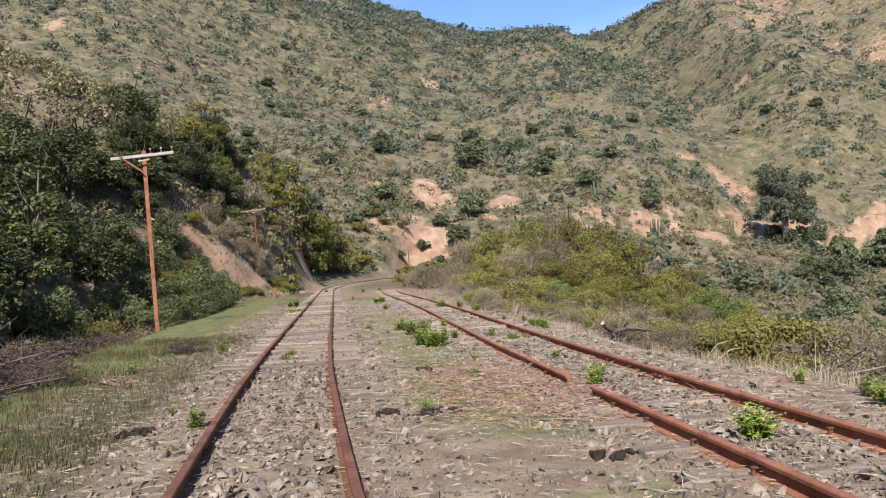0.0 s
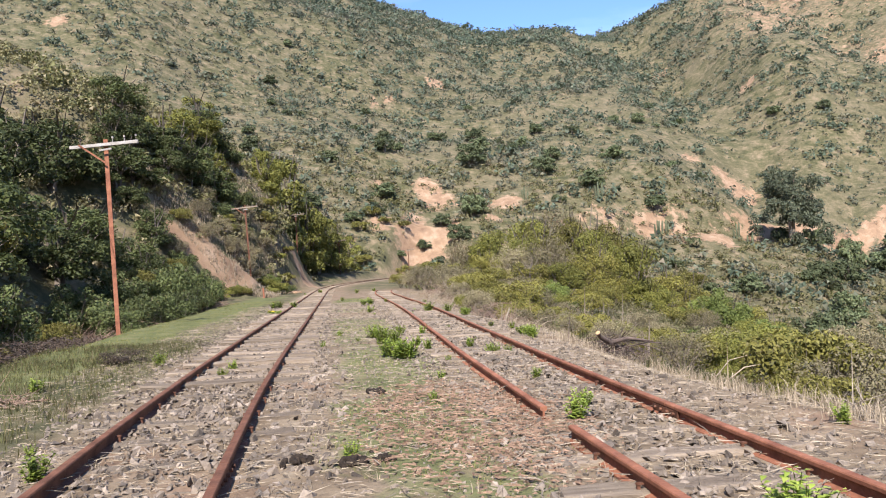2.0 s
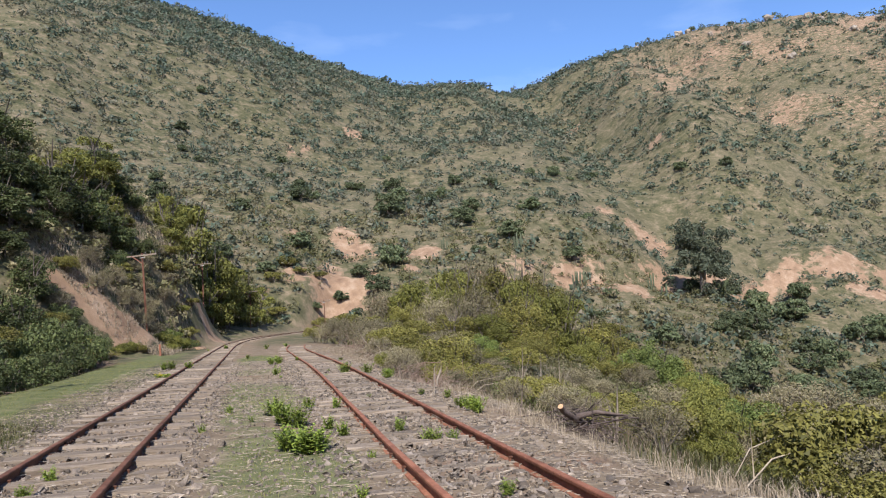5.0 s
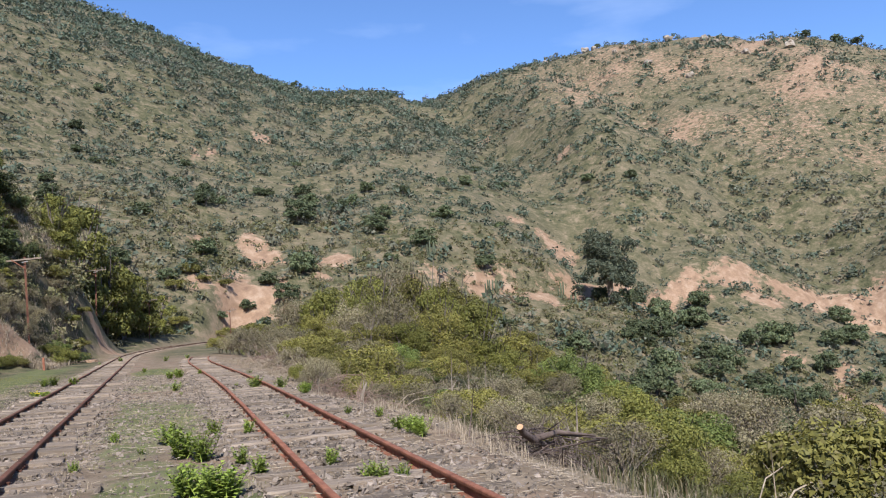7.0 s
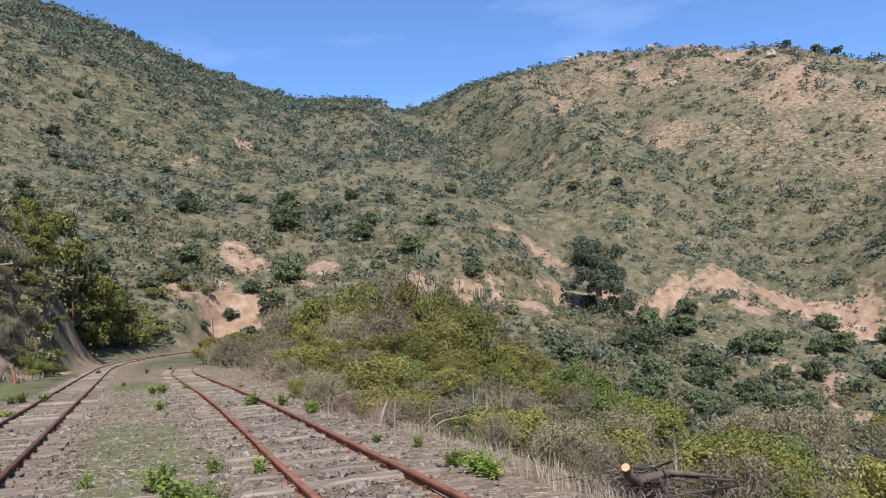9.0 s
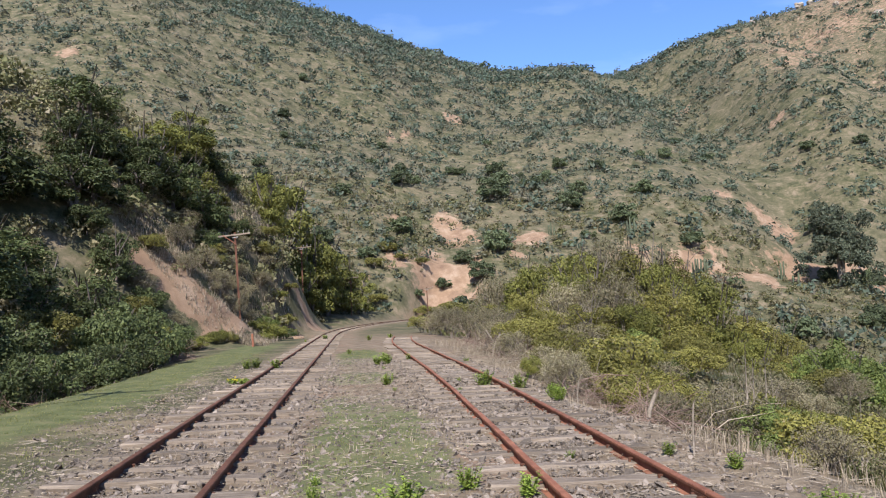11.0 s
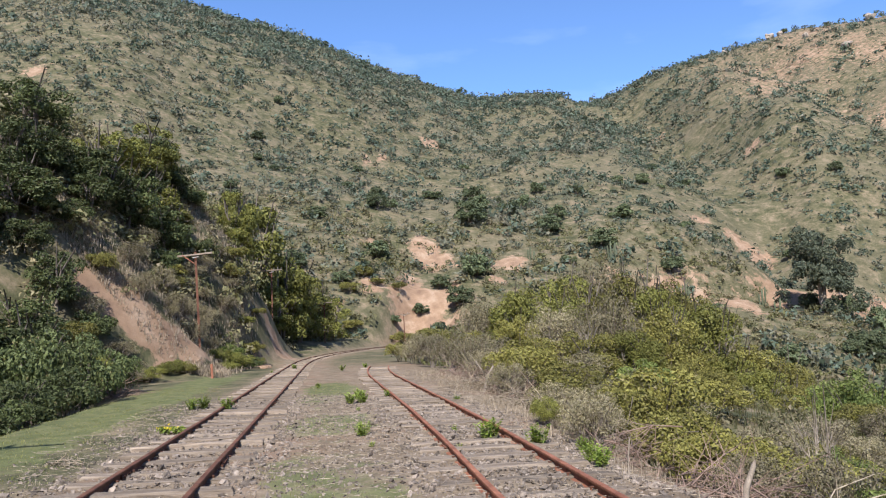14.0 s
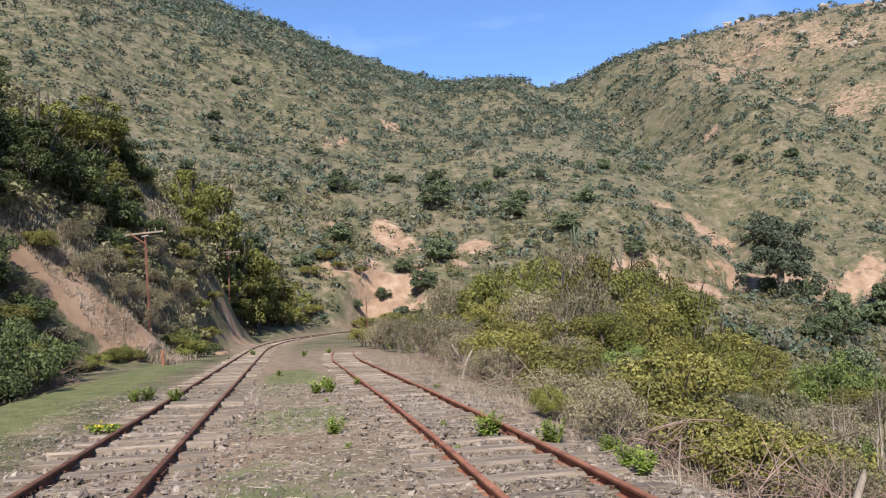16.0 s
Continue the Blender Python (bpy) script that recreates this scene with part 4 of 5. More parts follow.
# thick growth on the spur's shoulder
for k, (x, y, s, h, p) in enumerate([(-11, 46.6, 1.5, 0.9, TREE), (-10, 47.6, 1.3, 0.8, DARK), (-9.6, 49.4, 1.4, 0.8, TREE), (-9.4, 53.7, 1.5, 0.8, TREE), (-8.9, 56, 1.3, 0.8, DARK), (-10.4, 50.6, 1.6, 0.8, TREE), (-11.4, 48.6, 1.6, 0.9, TREE), (-12.4, 47.2, 1.7, 0.9, TREE), (-10.8, 45, 1.3, 0.9, DARK), (-9.0, 59.5, 1.6, 0.9, TREE), (-8.2, 62.5, 1.5, 1.0, TREE), (-7.4, 64.5, 1.2, 1.0, DARK), (-9.6, 64, 1.9, 0.9, TREE), (-4.9, 34.0, 1.2, 1.5, DARK), (-5.1, 22.2, 0.9, 1.0, DARK), (-5.0, 24, 1.0, 1.1, DARK), (-5.2, 26, 1.1, 1.1, DARK), (-5.0, 28.2, 1.0, 1.0, DARK), (-5.1, 30.2, 1.1, 1.1, DARK), (-4.8, 32.2, 1.0, 1.2, DARK), (-5.6, 36.0, 1.1, 1.2, GREEN),
                                     (-6.9, 45.2, 1.0, 0.9, GREY), (-6.1, 45.4, 0.8, 0.8, DARK), (-7.9, 44.6, 1.2, 0.9, DARK), (-5.2, 46.6, 0.7, 0.8, GREEN), (-4.4, 47.0, 0.6, 0.7, OLIVE), (-5.6, 50.2, 0.9, 1.3, GREY), (-6.4, 50.6, 1.0, 1.3, GREY), (-4.9, 51.2, 0.9, 1.1, GREY), (-5.6, 52.6, 1.2, 0.9, GREY), (-4.0, 53.4, 0.9, 0.7, GREEN), (-3.3, 55.6, 0.9, 0.8, FRESH), (-3.9, 57.4, 1.1, 0.8, FRESH), (-2.8, 59.6, 0.8, 0.8, GREEN), (-4.6, 59.6, 1.2, 0.7, GREY), (-3.6, 62.0, 0.9, 0.7, GREEN), (-5.6, 61.4, 1.4, 0.7, GREY), (-6.4, 57.6, 1.4, 0.7, GREY), (-4.8, 64.0, 1.3, 0.7, OLIVE), (-9.2, 44.2, 1.4, 1.0, TREE), (-8.2, 43.4, 1.2, 1.0, OLIVE), (-7.0, 54.6, 1.2, 0.8, OLIVE), (-7.6, 60.0, 1.4, 0.7, OLIVE), (-6.4, 39, 1.5, 1.2, DARK), (-7.4, 41, 1.4, 1.1, DARK), (-5.8, 41.6, 1.1, 0.9, GREY), (-6.6, 43.4, 1.1, 0.9, DARK), (-5.4, 38, 1.2, 1.2, DARK), (-8.4, 40, 1.6, 1.0, TREE), (-5.2, 56.6, 1.2, 0.8, GREY), (-4.4, 61.8, 1.0, 0.8, GREY), (-3.0, 64.6, 0.9, 0.7, OLIVE), (-6.0, 59.2, 1.2, 0.8, GREY), (-4.6, 54.8, 1.0, 0.8, GREY), (-6.3, 55.6, 1.2, 0.9, GREY)]):
    set_at(p[k % len(p)], x, y, s, 59 * k, h)
# trees thronging the valley below the far road
valley = np.random.default_rng(614)
for k in range(70):
    az, r = 37 + 22 * valley.random(), 96 + 72 * valley.random() ** 0.8
    x, y = PIVOT[0] + r * math.sin(radians(az)), PIVOT[1] + r * math.cos(radians(az))
    if float(bare_at(x, y)) < 0.4:
        set_at(FAR_BUSH[k % 3], x, y, 1.8 + 2.2 * valley.random(), 37 * k, 0.8 + 0.4 * valley.random(), label="dark-green rounded tree in the valley scrub")
# rounded dark shrubs scattered over the lower hill
for k in range(60):
    az, r = -8 + 46 * valley.random(), 104 + 130 * valley.random() ** 1.3
    x, y = PIVOT[0] + r * math.sin(radians(az)), PIVOT[1] + r * math.cos(radians(az))
    if float(bare_at(x, y)) < 0.5:
        set_at(FAR_BUSH[k % 3], x, y, 1.2 + 1.9 * valley.random(), 37 * k, 0.8 + 0.3 * valley.random())
# withered growth at the foot of the bank
for k, (x, y, s, h) in enumerate([(-3.3, 3.2, 0.8, 0.55), (-3.9, 4.6, 0.9, 0.6), (-3.9, 6.3, 0.9, 0.6), (-4.3, 2.6, 0.9, 0.7), (-3.3, 8.2, 0.7, 0.5), (-4.3, 7.4, 1.1, 0.6), (-4.7, 9.6, 1.2, 0.6), (-4.9, 12.0, 1.2, 0.6), (-3.5, 5.6, 0.8, 0.5), (-4.7, 15.0, 1.0, 0.5), (-5.1, 18.2, 1.0, 0.5), (-5.0, 27.0, 1.0, 0.5), (-2.0, 11.4, 0.45, 0.6), (-2.6, 4.4, 0.4, 0.5)]):
    set_at(BROWN[k % 2], x, y, s, 47 * k, h)
# hollow beyond the spur
for k, (x, y, s, h) in enumerate([(-5.2, 70, 1.8, 1.2), (-6.0, 76, 2.4, 1.2), (-4.6, 83, 3.4, 1.2), (-2.6, 86, 3.2, 1.15), (-1.0, 90, 2.9, 1.1), (0.8, 94, 2.4, 1.0), (-6.5, 88, 3.2, 1.2), (-3.0, 93, 3.0, 1.1), (2.4, 99, 2.2, 0.9), (-8.5, 82, 3.0, 1.1), (-2.6, 78.5, 1.6, 0.7), (-9.5, 61, 2.2, 0.8), (-8.0, 58.5, 1.8, 0.8), (-11, 57, 2.4, 0.8), (-10.5, 66, 2.2, 0.8)]):
    set_at(LIGHT_TREE[k % 2], x, y, s * (1.12 if y > 75 else 1.0), 71 * k, h * (1.15 if y > 75 else 1.0))
# foot of the far cutting and lone dark shrubs on the hill
for k, (x, y, s, h, p) in enumerate([(11, 114, 1.2, 0.8, DARK), (15.4, 118, 1.5, 0.9, DARK), (9, 117.4, 1.3, 0.8, OLIVE), (17.4, 115.6, 1.4, 0.9, DARK), (13.4, 114.2, 1.0, 0.8, OLIVE), (12.4, 118.6, 1.3, 0.9, OLIVE), (5, 114, 1.8, 0.9, OLIVE), (7, 119, 2.0, 0.9, OLIVE), (12, 111, 2.2, 0.8, OLIVE), (16, 113, 2.4, 0.9, OLIVE), (21, 117, 2.6, 0.9, DARK), (25, 124, 3.2, 1.0, DARK), (19, 123, 2.0, 0.9, DARK), (8, 121, 2.0, 0.9, DARK), (4, 117, 1.8, 0.8, DARK), (5, 108, 1.8, 0.8, OLIVE),
                                     (30, 152, 4.2, 0.9, DARK), (45, 148, 3.6, 0.9, DARK), (50, 134, 3.0, 1.0, DARK), (40, 96, 3.0, 1.0, OLIVE), (52, 100, 3.2, 0.9, OLIVE), (62, 102, 3.0, 0.9, DARK), (70, 88, 3.0, 0.9, OLIVE), (150, 128, 3.6, 1.0, DARK), (163, 122, 3.4, 1.0, DARK), (128, 112, 3.2, 0.9, DARK), (135, 104, 3.2, 0.9, DARK)]):
    set_at((FAR_BUSH if p is DARK else p)[k % len(p)], x, y, s, 61 * k, h)
# crest
for k, (az, s) in enumerate([(7.3, 3.6), (8.3, 3.0), (10.9, 4.6), (15.6, 4.2), (17.8, 2.6), (20.2, 2.8), (28.6, 2.4), (35.2, 2.8), (38.0, 2.6), (50.0, 3.4), (52.0, 3.6), (53.2, 3.8), (57, 3.4), (-2.0, 3.0), (2.6, 2.6), (-9, 3.0), (-14, 3.0)]):
    row = [np.interp(az, [f[0] for f in FORM], [f[i] for f in FORM]) for i in (7,)]
    r = row[0] - 4
    set_at(FAR_BUSH[k % 3], PIVOT[0] + r * math.sin(radians(az)), PIVOT[1] + r * math.cos(radians(az)), s, 40 * k, 0.9, label="dark shrub standing on the hill's crest")
for pattern in OLIVE + TALL + DARK + GREEN + GREY + TREE + LIGHT_TREE + FAR_BUSH + BROWN + FRESH:
    away(pattern)


def eucalyptus(x, y, tall):
    rng = np.random.default_rng(77)
    t = thing("eucalyptus_tree", "tall dark eucalyptus with pale trunks above the cutting", "tree", at=pose(x, y, ground_z(x, y) - 0.3))
    for k in range(4):
        lean, a = 0.08 + 0.14 * rng.random(), 1.6 * k + rng.random()
        path = [((0.7 * math.cos(a) * (0.4 + lean * 6 * s), 0.7 * math.sin(a) * (0.4 + lean * 6 * s), tall * 0.85 * s), 0.32 * (1 - 0.8 * s)) for s in (0, 0.25, 0.5, 0.75, 1)]
        part("trunk", stick_mesh("trunk", [path], 7), DEAD, t, "pale peeling trunk")
    c = rng.normal(size=(72, 3)) * [2.5, 2.5, 0.25 * tall] + [0, 0, 0.47 * tall]
    v, f = leaf_cloud(rng, c, 0.8 + 1.0 * rng.random(72), 15000, 0.23, 1.1, 0.0)
    part("crown", tri_mesh("crown", v, f), EUC_LEAF, t)


eucalyptus(86, 126, 16)


def cactus(x, y, columns, tall, seed):
    rng = np.random.default_rng(seed)
    c = thing("columnar_cactus", "grey-green columnar cactus with upright arms on the slope", "cactus", "cacti on the slope", at=pose(x, y, ground_z(x, y) - 0.1))
    for k in range(columns):
        a, out, h = 6.283 * k / columns + rng.random(), 0.25 + 0.55 * rng.random(), tall * (0.6 + 0.4 * rng.random())
        px, py = math.cos(a) * out, math.sin(a) * out
        part("column", stick_mesh("column", [[((px * 0.3, py * 0.3, 0), 0.12), ((px, py, 0.25 * h), 0.15), ((px, py, 0.6 * h), 0.16), ((px * 1.05, py * 1.05, 0.95 * h), 0.13), ((px * 1.05, py * 1.05, h), 0.05)]], 8), CACTUS, c)


CACTUS = mottled("cactus_skin", (0.07, 0.085, 0.045), (0.17, 0.18, 0.11), 3, 0.8, bump=0.4)
for k, (x, y, n, h) in enumerate([(50, 130, 5, 4.0), (59, 124.5, 5, 3.4), (61, 125.5, 4, 3.2), (76, 128, 4, 3.2), (78, 127, 3, 3.0), (36, 131, 3, 2.6)]):
    cactus(x, y, n, h, 90 + k)

# ---- small plants ----


def weed(seed, tall, stalks, label):
    """A leafy weed of upright stalks with pointed leaves up each."""
    rng = np.random.default_rng(seed)
    w = thing("weed_plant", label, "weed", "green weeds along the tracks")
    lines, verts, tris = [], [], []
    for _ in range(stalks):
        a, out, h = rng.random() * 6.283, 0.16 * tall / 0.4 * rng.random(), tall * (0.55 + 0.45 * rng.random())
        foot = np.array([0.35 * out * math.cos(a), 0.35 * out * math.sin(a), -0.03])
        tip = np.array([out * 1.4 * math.cos(a), out * 1.4 * math.sin(a), h])
        lines.append([(tuple(foot), 0.006), (tuple((foot + tip) / 2 + rng.normal(size=3) * 0.01), 0.005), (tuple(tip), 0.002)])
        for s in np.linspace(0.2, 1.0, 13):
            p, b = foot + (tip - foot) * s, rng.random() * 6.283
            d = np.array([math.cos(b), math.sin(b), 0.35 + 0.5 * s])
            d /= np.linalg.norm(d)
            side, n = np.cross(d, (0, 0, 1.0)), None
            ln, wd = 0.10 * (1.15 - 0.5 * s) * (0.7 + 0.5 * rng.random()) * tall / 0.4, 0.026 * tall / 0.4
            k = len(verts)
            verts += [p, p + d * ln * 0.5 + side * wd + [0, 0, 0.006], p + d * ln * 0.5 - side * wd + [0, 0, 0.006], p + d * ln - [0, 0, 0.25 * ln]]
            tris += [(k, k + 2, k + 1), (k + 1, k + 2, k + 3)]
    tagged(part("stalk", stick_mesh("stalk", lines, 4), LEAF_WEED, w), kind="stuff")
    tagged(part("foliage", tri_mesh("foliage", verts, tris), LEAF_WEED, w), kind="stuff")
    return w


WEEDS = [weed(201, 0.36, 16, "bright green leafy weed growing in the gravel"), weed(202, 0.42, 22, "bushy bright green weed beside the rail"), weed(203, 0.26, 12, "low bright green weed in the ballast")]
WEED_SPOTS = [(-0.62, 4.51, 1, 0), (-1.3, 10.9, 1.0, 0), (-0.1, 9.92, 0.8, 0), (1.07, 12.56, 0.8, 2), (2.57, 8.12, 0.7, 2), (2.28, 6.74, 0.5, 2), (1.42, 4.59, 0.8, 2), (3.28, 5.26, 1.1, 0), (3.5, 2.59, 1.1, 1), (5.09, 4.42, 0.8, 0), (4.99, 3.19, 0.9, 1), (5.01, 3.02, 1, 1), (5.01, 2.5, 0.9, 1), (4.99, 2.3, 1, 1), (4.95, 2.11, 0.8, 1), (-2.32, 8.94, 1, 0), (-0.14, 9.23, 0.7, 0), (-0.9, 49.82, 0.9, 0), (5.16, 3.57, 0.8, 1), (-1.0, 5.44, 0.6, 2), (2.14, 12.68, 1.4, 1), (2.03, 13.99, 1.2, 1), (2.32, 12.35, 1.3, 1), (2.11, 10.66, 1.2, 1), (2.26, 10.39, 1.4, 1), (2.39, 10.4, 1.2, 1), (2.84, 14.34, 1, 0), (2.64, 14.72, 1.0, 0), (2.78, 11.19, 1, 0), (2.26, 6.49, 0.7, 2), (3.64, 10.33, 1.1, 2), (3.57, 10.51, 1.1, 2), (3.79, 10.24, 1.0, 2), (3.57, 7.64, 0.7, 0), (4.81, 13.33, 1, 0), (4.85, 12.89, 1, 0), (3.53, 5.84, 0.9, 0), (3.37, 11.29, 0.9, 0), (1.36, 15.14, 0.6, 2), (2.68, 11.79, 1, 0), (2.81, 9.62, 0.7, 2), (1.71, 13.35, 0.6, 2), (1.37, 14.56, 0.9, 2), (2.49, 28.33, 0.6, 2), (4.52, 15.63, 0.7, 0), (4.87, 14.94, 0.8, 0), (4.71, 13.41, 1, 0), (4.75, 12.88, 1, 1), (4.75, 12.55, 1, 1), (4.88, 21.59, 1.2, 0), (3.55, 15.72, 0.6, 2), (3.79, 22.84, 1.4, 1), (4.31, 21.96, 1.3, 1), (2.67, 31.39, 1.2, 1), (2.94, 31.82, 1, 0), (3.43, 23.91, 0.7, 2), (2.39, 24.0, 1.0, 1), (2.39, 30.13, 1.2, 1), (2.67, 30.28, 1.2, 1), (4.59, 20.19, 1.3, 0), (4.59, 20.47, 1.2, 0), (-0.43, 29.64, 1.7, 0), (-1.08, 30.28, 1.3, 1), (-1.29, 30.04, 1.2, 1), (1.55, 36.8, 1, 0), (2.47, 22.86, 0.6, 2), (3.22, 22.01, 0.6, 2), (2.59, 50.34, 1.3, 1), (-0.02, 55.18, 1.3, 1), (3.44, 53.36, 1.2, 1), (4.36, 29.22, 0.9, 0), (11.35, 30.93, 0.9, 0)]
for k, (x, y, s, p) in enumerate(WEED_SPOTS):
    set_at(WEEDS[p], x + (float(siding_x(min(y, 40))) - SIDING_X if x > 2.8 else 0), y, s * 0.75, 97 * k, 0.7, 0.0)
for pattern in WEEDS:
    away(pattern)


def flower_patch(x, y):
    rng = np.random.default_rng(210)
    f = thing("yellow_flowers", "small clump of yellow wild flowers beside the rail", "flowers", at=pose(x, y, ground_z(x, y)))
    v, t = leaf_cloud(rng, rng.normal(size=(14, 3)) * [0.12, 0.10, 0.015] + [0, 0, 0.05], np.full(14, 0.07), 500, 0.025)
    part("leaves", tri_mesh("leaves", v, t), LEAF_WEED, f)
    v, t = leaf_cloud(rng, rng.normal(size=(22, 3)) * [0.14, 0.12, 0.015] + [0, 0, 0.10], np.full(22, 0.02), 110, 0.017)
    part("petals", tri_mesh("petals", v, t), YELLOW, f, "yellow petals")


YELLOW = mottled("yellow_petal", (0.55, 0.42, 0.02), (0.75, 0.60, 0.05), 20, by="island", vary=0.1)
flower_patch(-0.85, 25.6)


def dung(x, y, s, seed):
    """A dark, crumbled heap of droppings."""
    rng = np.random.default_rng(seed)
    heap = thing("dung_heap", "dark dried dung heap lying on the gravel", "dung", "dung heaps", at=pose(x, y, ground_z(x, y), 0, 0, seed * 40) @ Matrix.Diagonal((s, s, s, 1)))
    for _ in range(16):
        a, r = rng.random() * 6.283, 0.13 * rng.random() ** 0.7
        m = pose(r * math.cos(a) * 1.3, r * math.sin(a), 0.02 + 0.04 * rng.random() * (1 - r / 0.13), *(rng.random(3) * 360)) @ Matrix.Diagonal((0.045, 0.035, 0.028, 1))
        bm = bmesh.new()
        bmesh.ops.create_icosphere(bm, subdivisions=2, radius=1, matrix=m)
        for v in bm.verts:
            v.co += noise.noise_vector(v.co * 40) * 0.008
        part("dropping", bm, DUNG, heap)


DUNG = mottled("dry_dung", (0.018, 0.013, 0.010), (0.060, 0.042, 0.030), 25, bump=0.8)
for k, (x, y, s) in enumerate([(1.06, 4.5, 0.75), (1.45, 4.4, 0.75), (1.65, 4.45, 0.55), (2.35, 2.5, 0.75), (2.55, 2.55, 0.45), (-1.05, 4.5, 0.75), (-1.2, 4.45, 0.6), (1.75, 7.3, 0.8)]):
    dung(x, y, s, k + 1)

# ---- loose cover of the bed ----


def strewn(rng, count, x0, x1, y0, y1, thin, lean=1.7):
    """Places on the strip, denser towards the start of the walk."""
    y = y0 + (y1 - y0) * rng.random(count * 3) ** lean
    x = x0 + (x1 - x0) * rng.random(count * 3)
    keep = rng.random(count * 3) < thin(x, y)
    return x[keep][:count], y[keep][:count]


def stones(name, label, count, y0, y1, small, large, thin, seed, flat=0.6):
    rng = np.random.default_rng(seed)
    x, y = strewn(rng, count, -2.4, 5.6, y0, y1, thin, 1.25)
    n = len(x)
    size = small + (large - small) * rng.random(n) ** 3
    shape = np.array([(-1, -1, -1), (1, -1, -1), (1, 1, -1), (-1, 1, -1), (-0.75, -0.7, 1), (0.75, -0.75, 1), (0.7, 0.75, 1), (-0.7, 0.7, 1)], float) * 0.62
    faces = np.array([(0, 1, 5), (0, 5, 4), (1, 2, 6), (1, 6, 5), (2, 3, 7), (2, 7, 6), (3, 0, 4), (3, 4, 7), (4, 5, 6), (4, 6, 7)])
    v = (shape[None] + 0.30 * rng.normal(size=(n, 8, 3))) * np.stack([0.8 + 0.6 * rng.random(n), 0.6 + 0.5 * rng.random(n), flat * (0.6 + 0.8 * rng.random(n))], -1)[:, None]
    tip, roll = rng.normal(size=(n, 1)) * 0.35, rng.normal(size=(n, 1)) * 0.35
    v = np.stack([v[..., 0], v[..., 1] - v[..., 2] * tip, v[..., 2] + v[..., 1] * tip + v[..., 0] * roll], -1)
    s, c = np.sin(spin := rng.random(n) * 6.283)[:, None], np.cos(spin)[:, None]
    v = np.stack([v[..., 0] * c - v[..., 1] * s, v[..., 0] * s + v[..., 1] * c, v[..., 2]], -1) * size[:, None, None]
    on = np.minimum(np.abs(x - track_x(y)), np.abs(x - siding_x(y)))
    v += np.stack([x, y, height(x, y) + size * 0.15 + 0.012 * (on < 0.45)], -1)[:, None]
    tris = (faces[None] + (np.arange(n) * 8)[:, None, None]).reshape(-1, 3)
    return tagged(part(name, tri_mesh(name, v.reshape(-1, 3), tris), STONE), label, "gravel", kind="stuff")


def off_rail(x, y):
    d = np.minimum(np.abs(np.abs(x - track_x(y)) - 0.51), np.abs(np.abs(x - siding_x(y)) - 0.51))
    return d > 0.07


def in_bed(x, y):
    d = np.minimum(np.abs(x - track_x(y)), np.abs(x - siding_x(y)))
    return off_rail(x, y) * (0.05 + 0.95 * (1 - fade(0.9, 1.5, d))) * (1 - fade(5.2, 5.6, x))


stones("ballast", "grey and brown broken ballast stones round the sleepers", 24000, -3, 32, 0.014, 0.052, in_bed, 301)
stones("pebbles", "fine gravel and pebbles strewn between the tracks", 26000, -3, 34, 0.006, 0.030, lambda x, y: off_rail(x, y) * (0.3 + 0.7 * fade(-0.5, 0.5, wave(x, y, 1.6, 33))) * (1 - fade(-1.6, -2.4, x)), 302)
stones("gravel", "small grey stones bedded in dust farther along the tracks", 14000, 14, 33, 0.008, 0.032, lambda x, y: off_rail(x, y) * (0.35 + 0.65 * fade(-0.4, 0.4, wave(x, y, 1.9, 39))) * (1 - fade(-1.5, -2.2, x)) * (1 - fade(5.2, 5.6, x)), 303)


def litter(name, label, count, mat, length, width, thin, seed, x0=-2.4, x1=6.6, y1=32):
    """Dry stalks and twigs lying about."""
    rng = np.random.default_rng(seed)
    x, y = strewn(rng, count, x0, x1, -4, y1, thin, 1.3)
    n = len(x)
    ln, a, tilt = length * (0.35 + rng.random(n) ** 2 * 1.3), rng.random(n) * 6.283, rng.normal(size=n) * 0.10
    z = height(x, y) + 0.012 + 0.02 * rng.random(n)
    d = np.stack([np.cos(a), np.sin(a), tilt], -1)
    w = np.stack([-np.sin(a), np.cos(a), 0 * a], -1) * width * (0.5 + rng.random((n, 1)))
    p = np.stack([x, y, z + np.abs(tilt) * ln * 0.5], -1)
    up = np.array([0, 0, 1.0]) * width
    bend = w * rng.normal(size=(n, 1)) * 6
    e0, e1 = p - d * (ln / 2)[:, None], p + d * (ln / 2)[:, None]
    mid = p + bend
    verts = np.stack([e0, mid - w, mid + w, mid + up * 1.5, e1], 1)
    f = [(0, 3, 1), (0, 2, 3), (4, 1, 3), (4, 3, 2), (0, 1, 2), (4, 2, 1)]
    tris = (np.array(f)[None] + (np.arange(n) * 5)[:, None, None]).reshape(-1, 3)
    return tagged(part(name, tri_mesh(name, verts.reshape(-1, 3), tris), mat), label, "litter", kind="stuff")


litter("dry_stalks", "pale dry stalks and straw littering the track bed", 22000, STRAW, 0.11, 0.0030, lambda x, y: 0.35 + 0.65 * fade(-0.3, 0.6, wave(x, y, 2.2, 34)), 311)
litter("dead_twigs", "dead twigs and leaf litter between the rails", 6000, DEAD, 0.22, 0.0045, lambda x, y: 0.3 + 0.7 * fade(2.0, 4.5, x), 312)


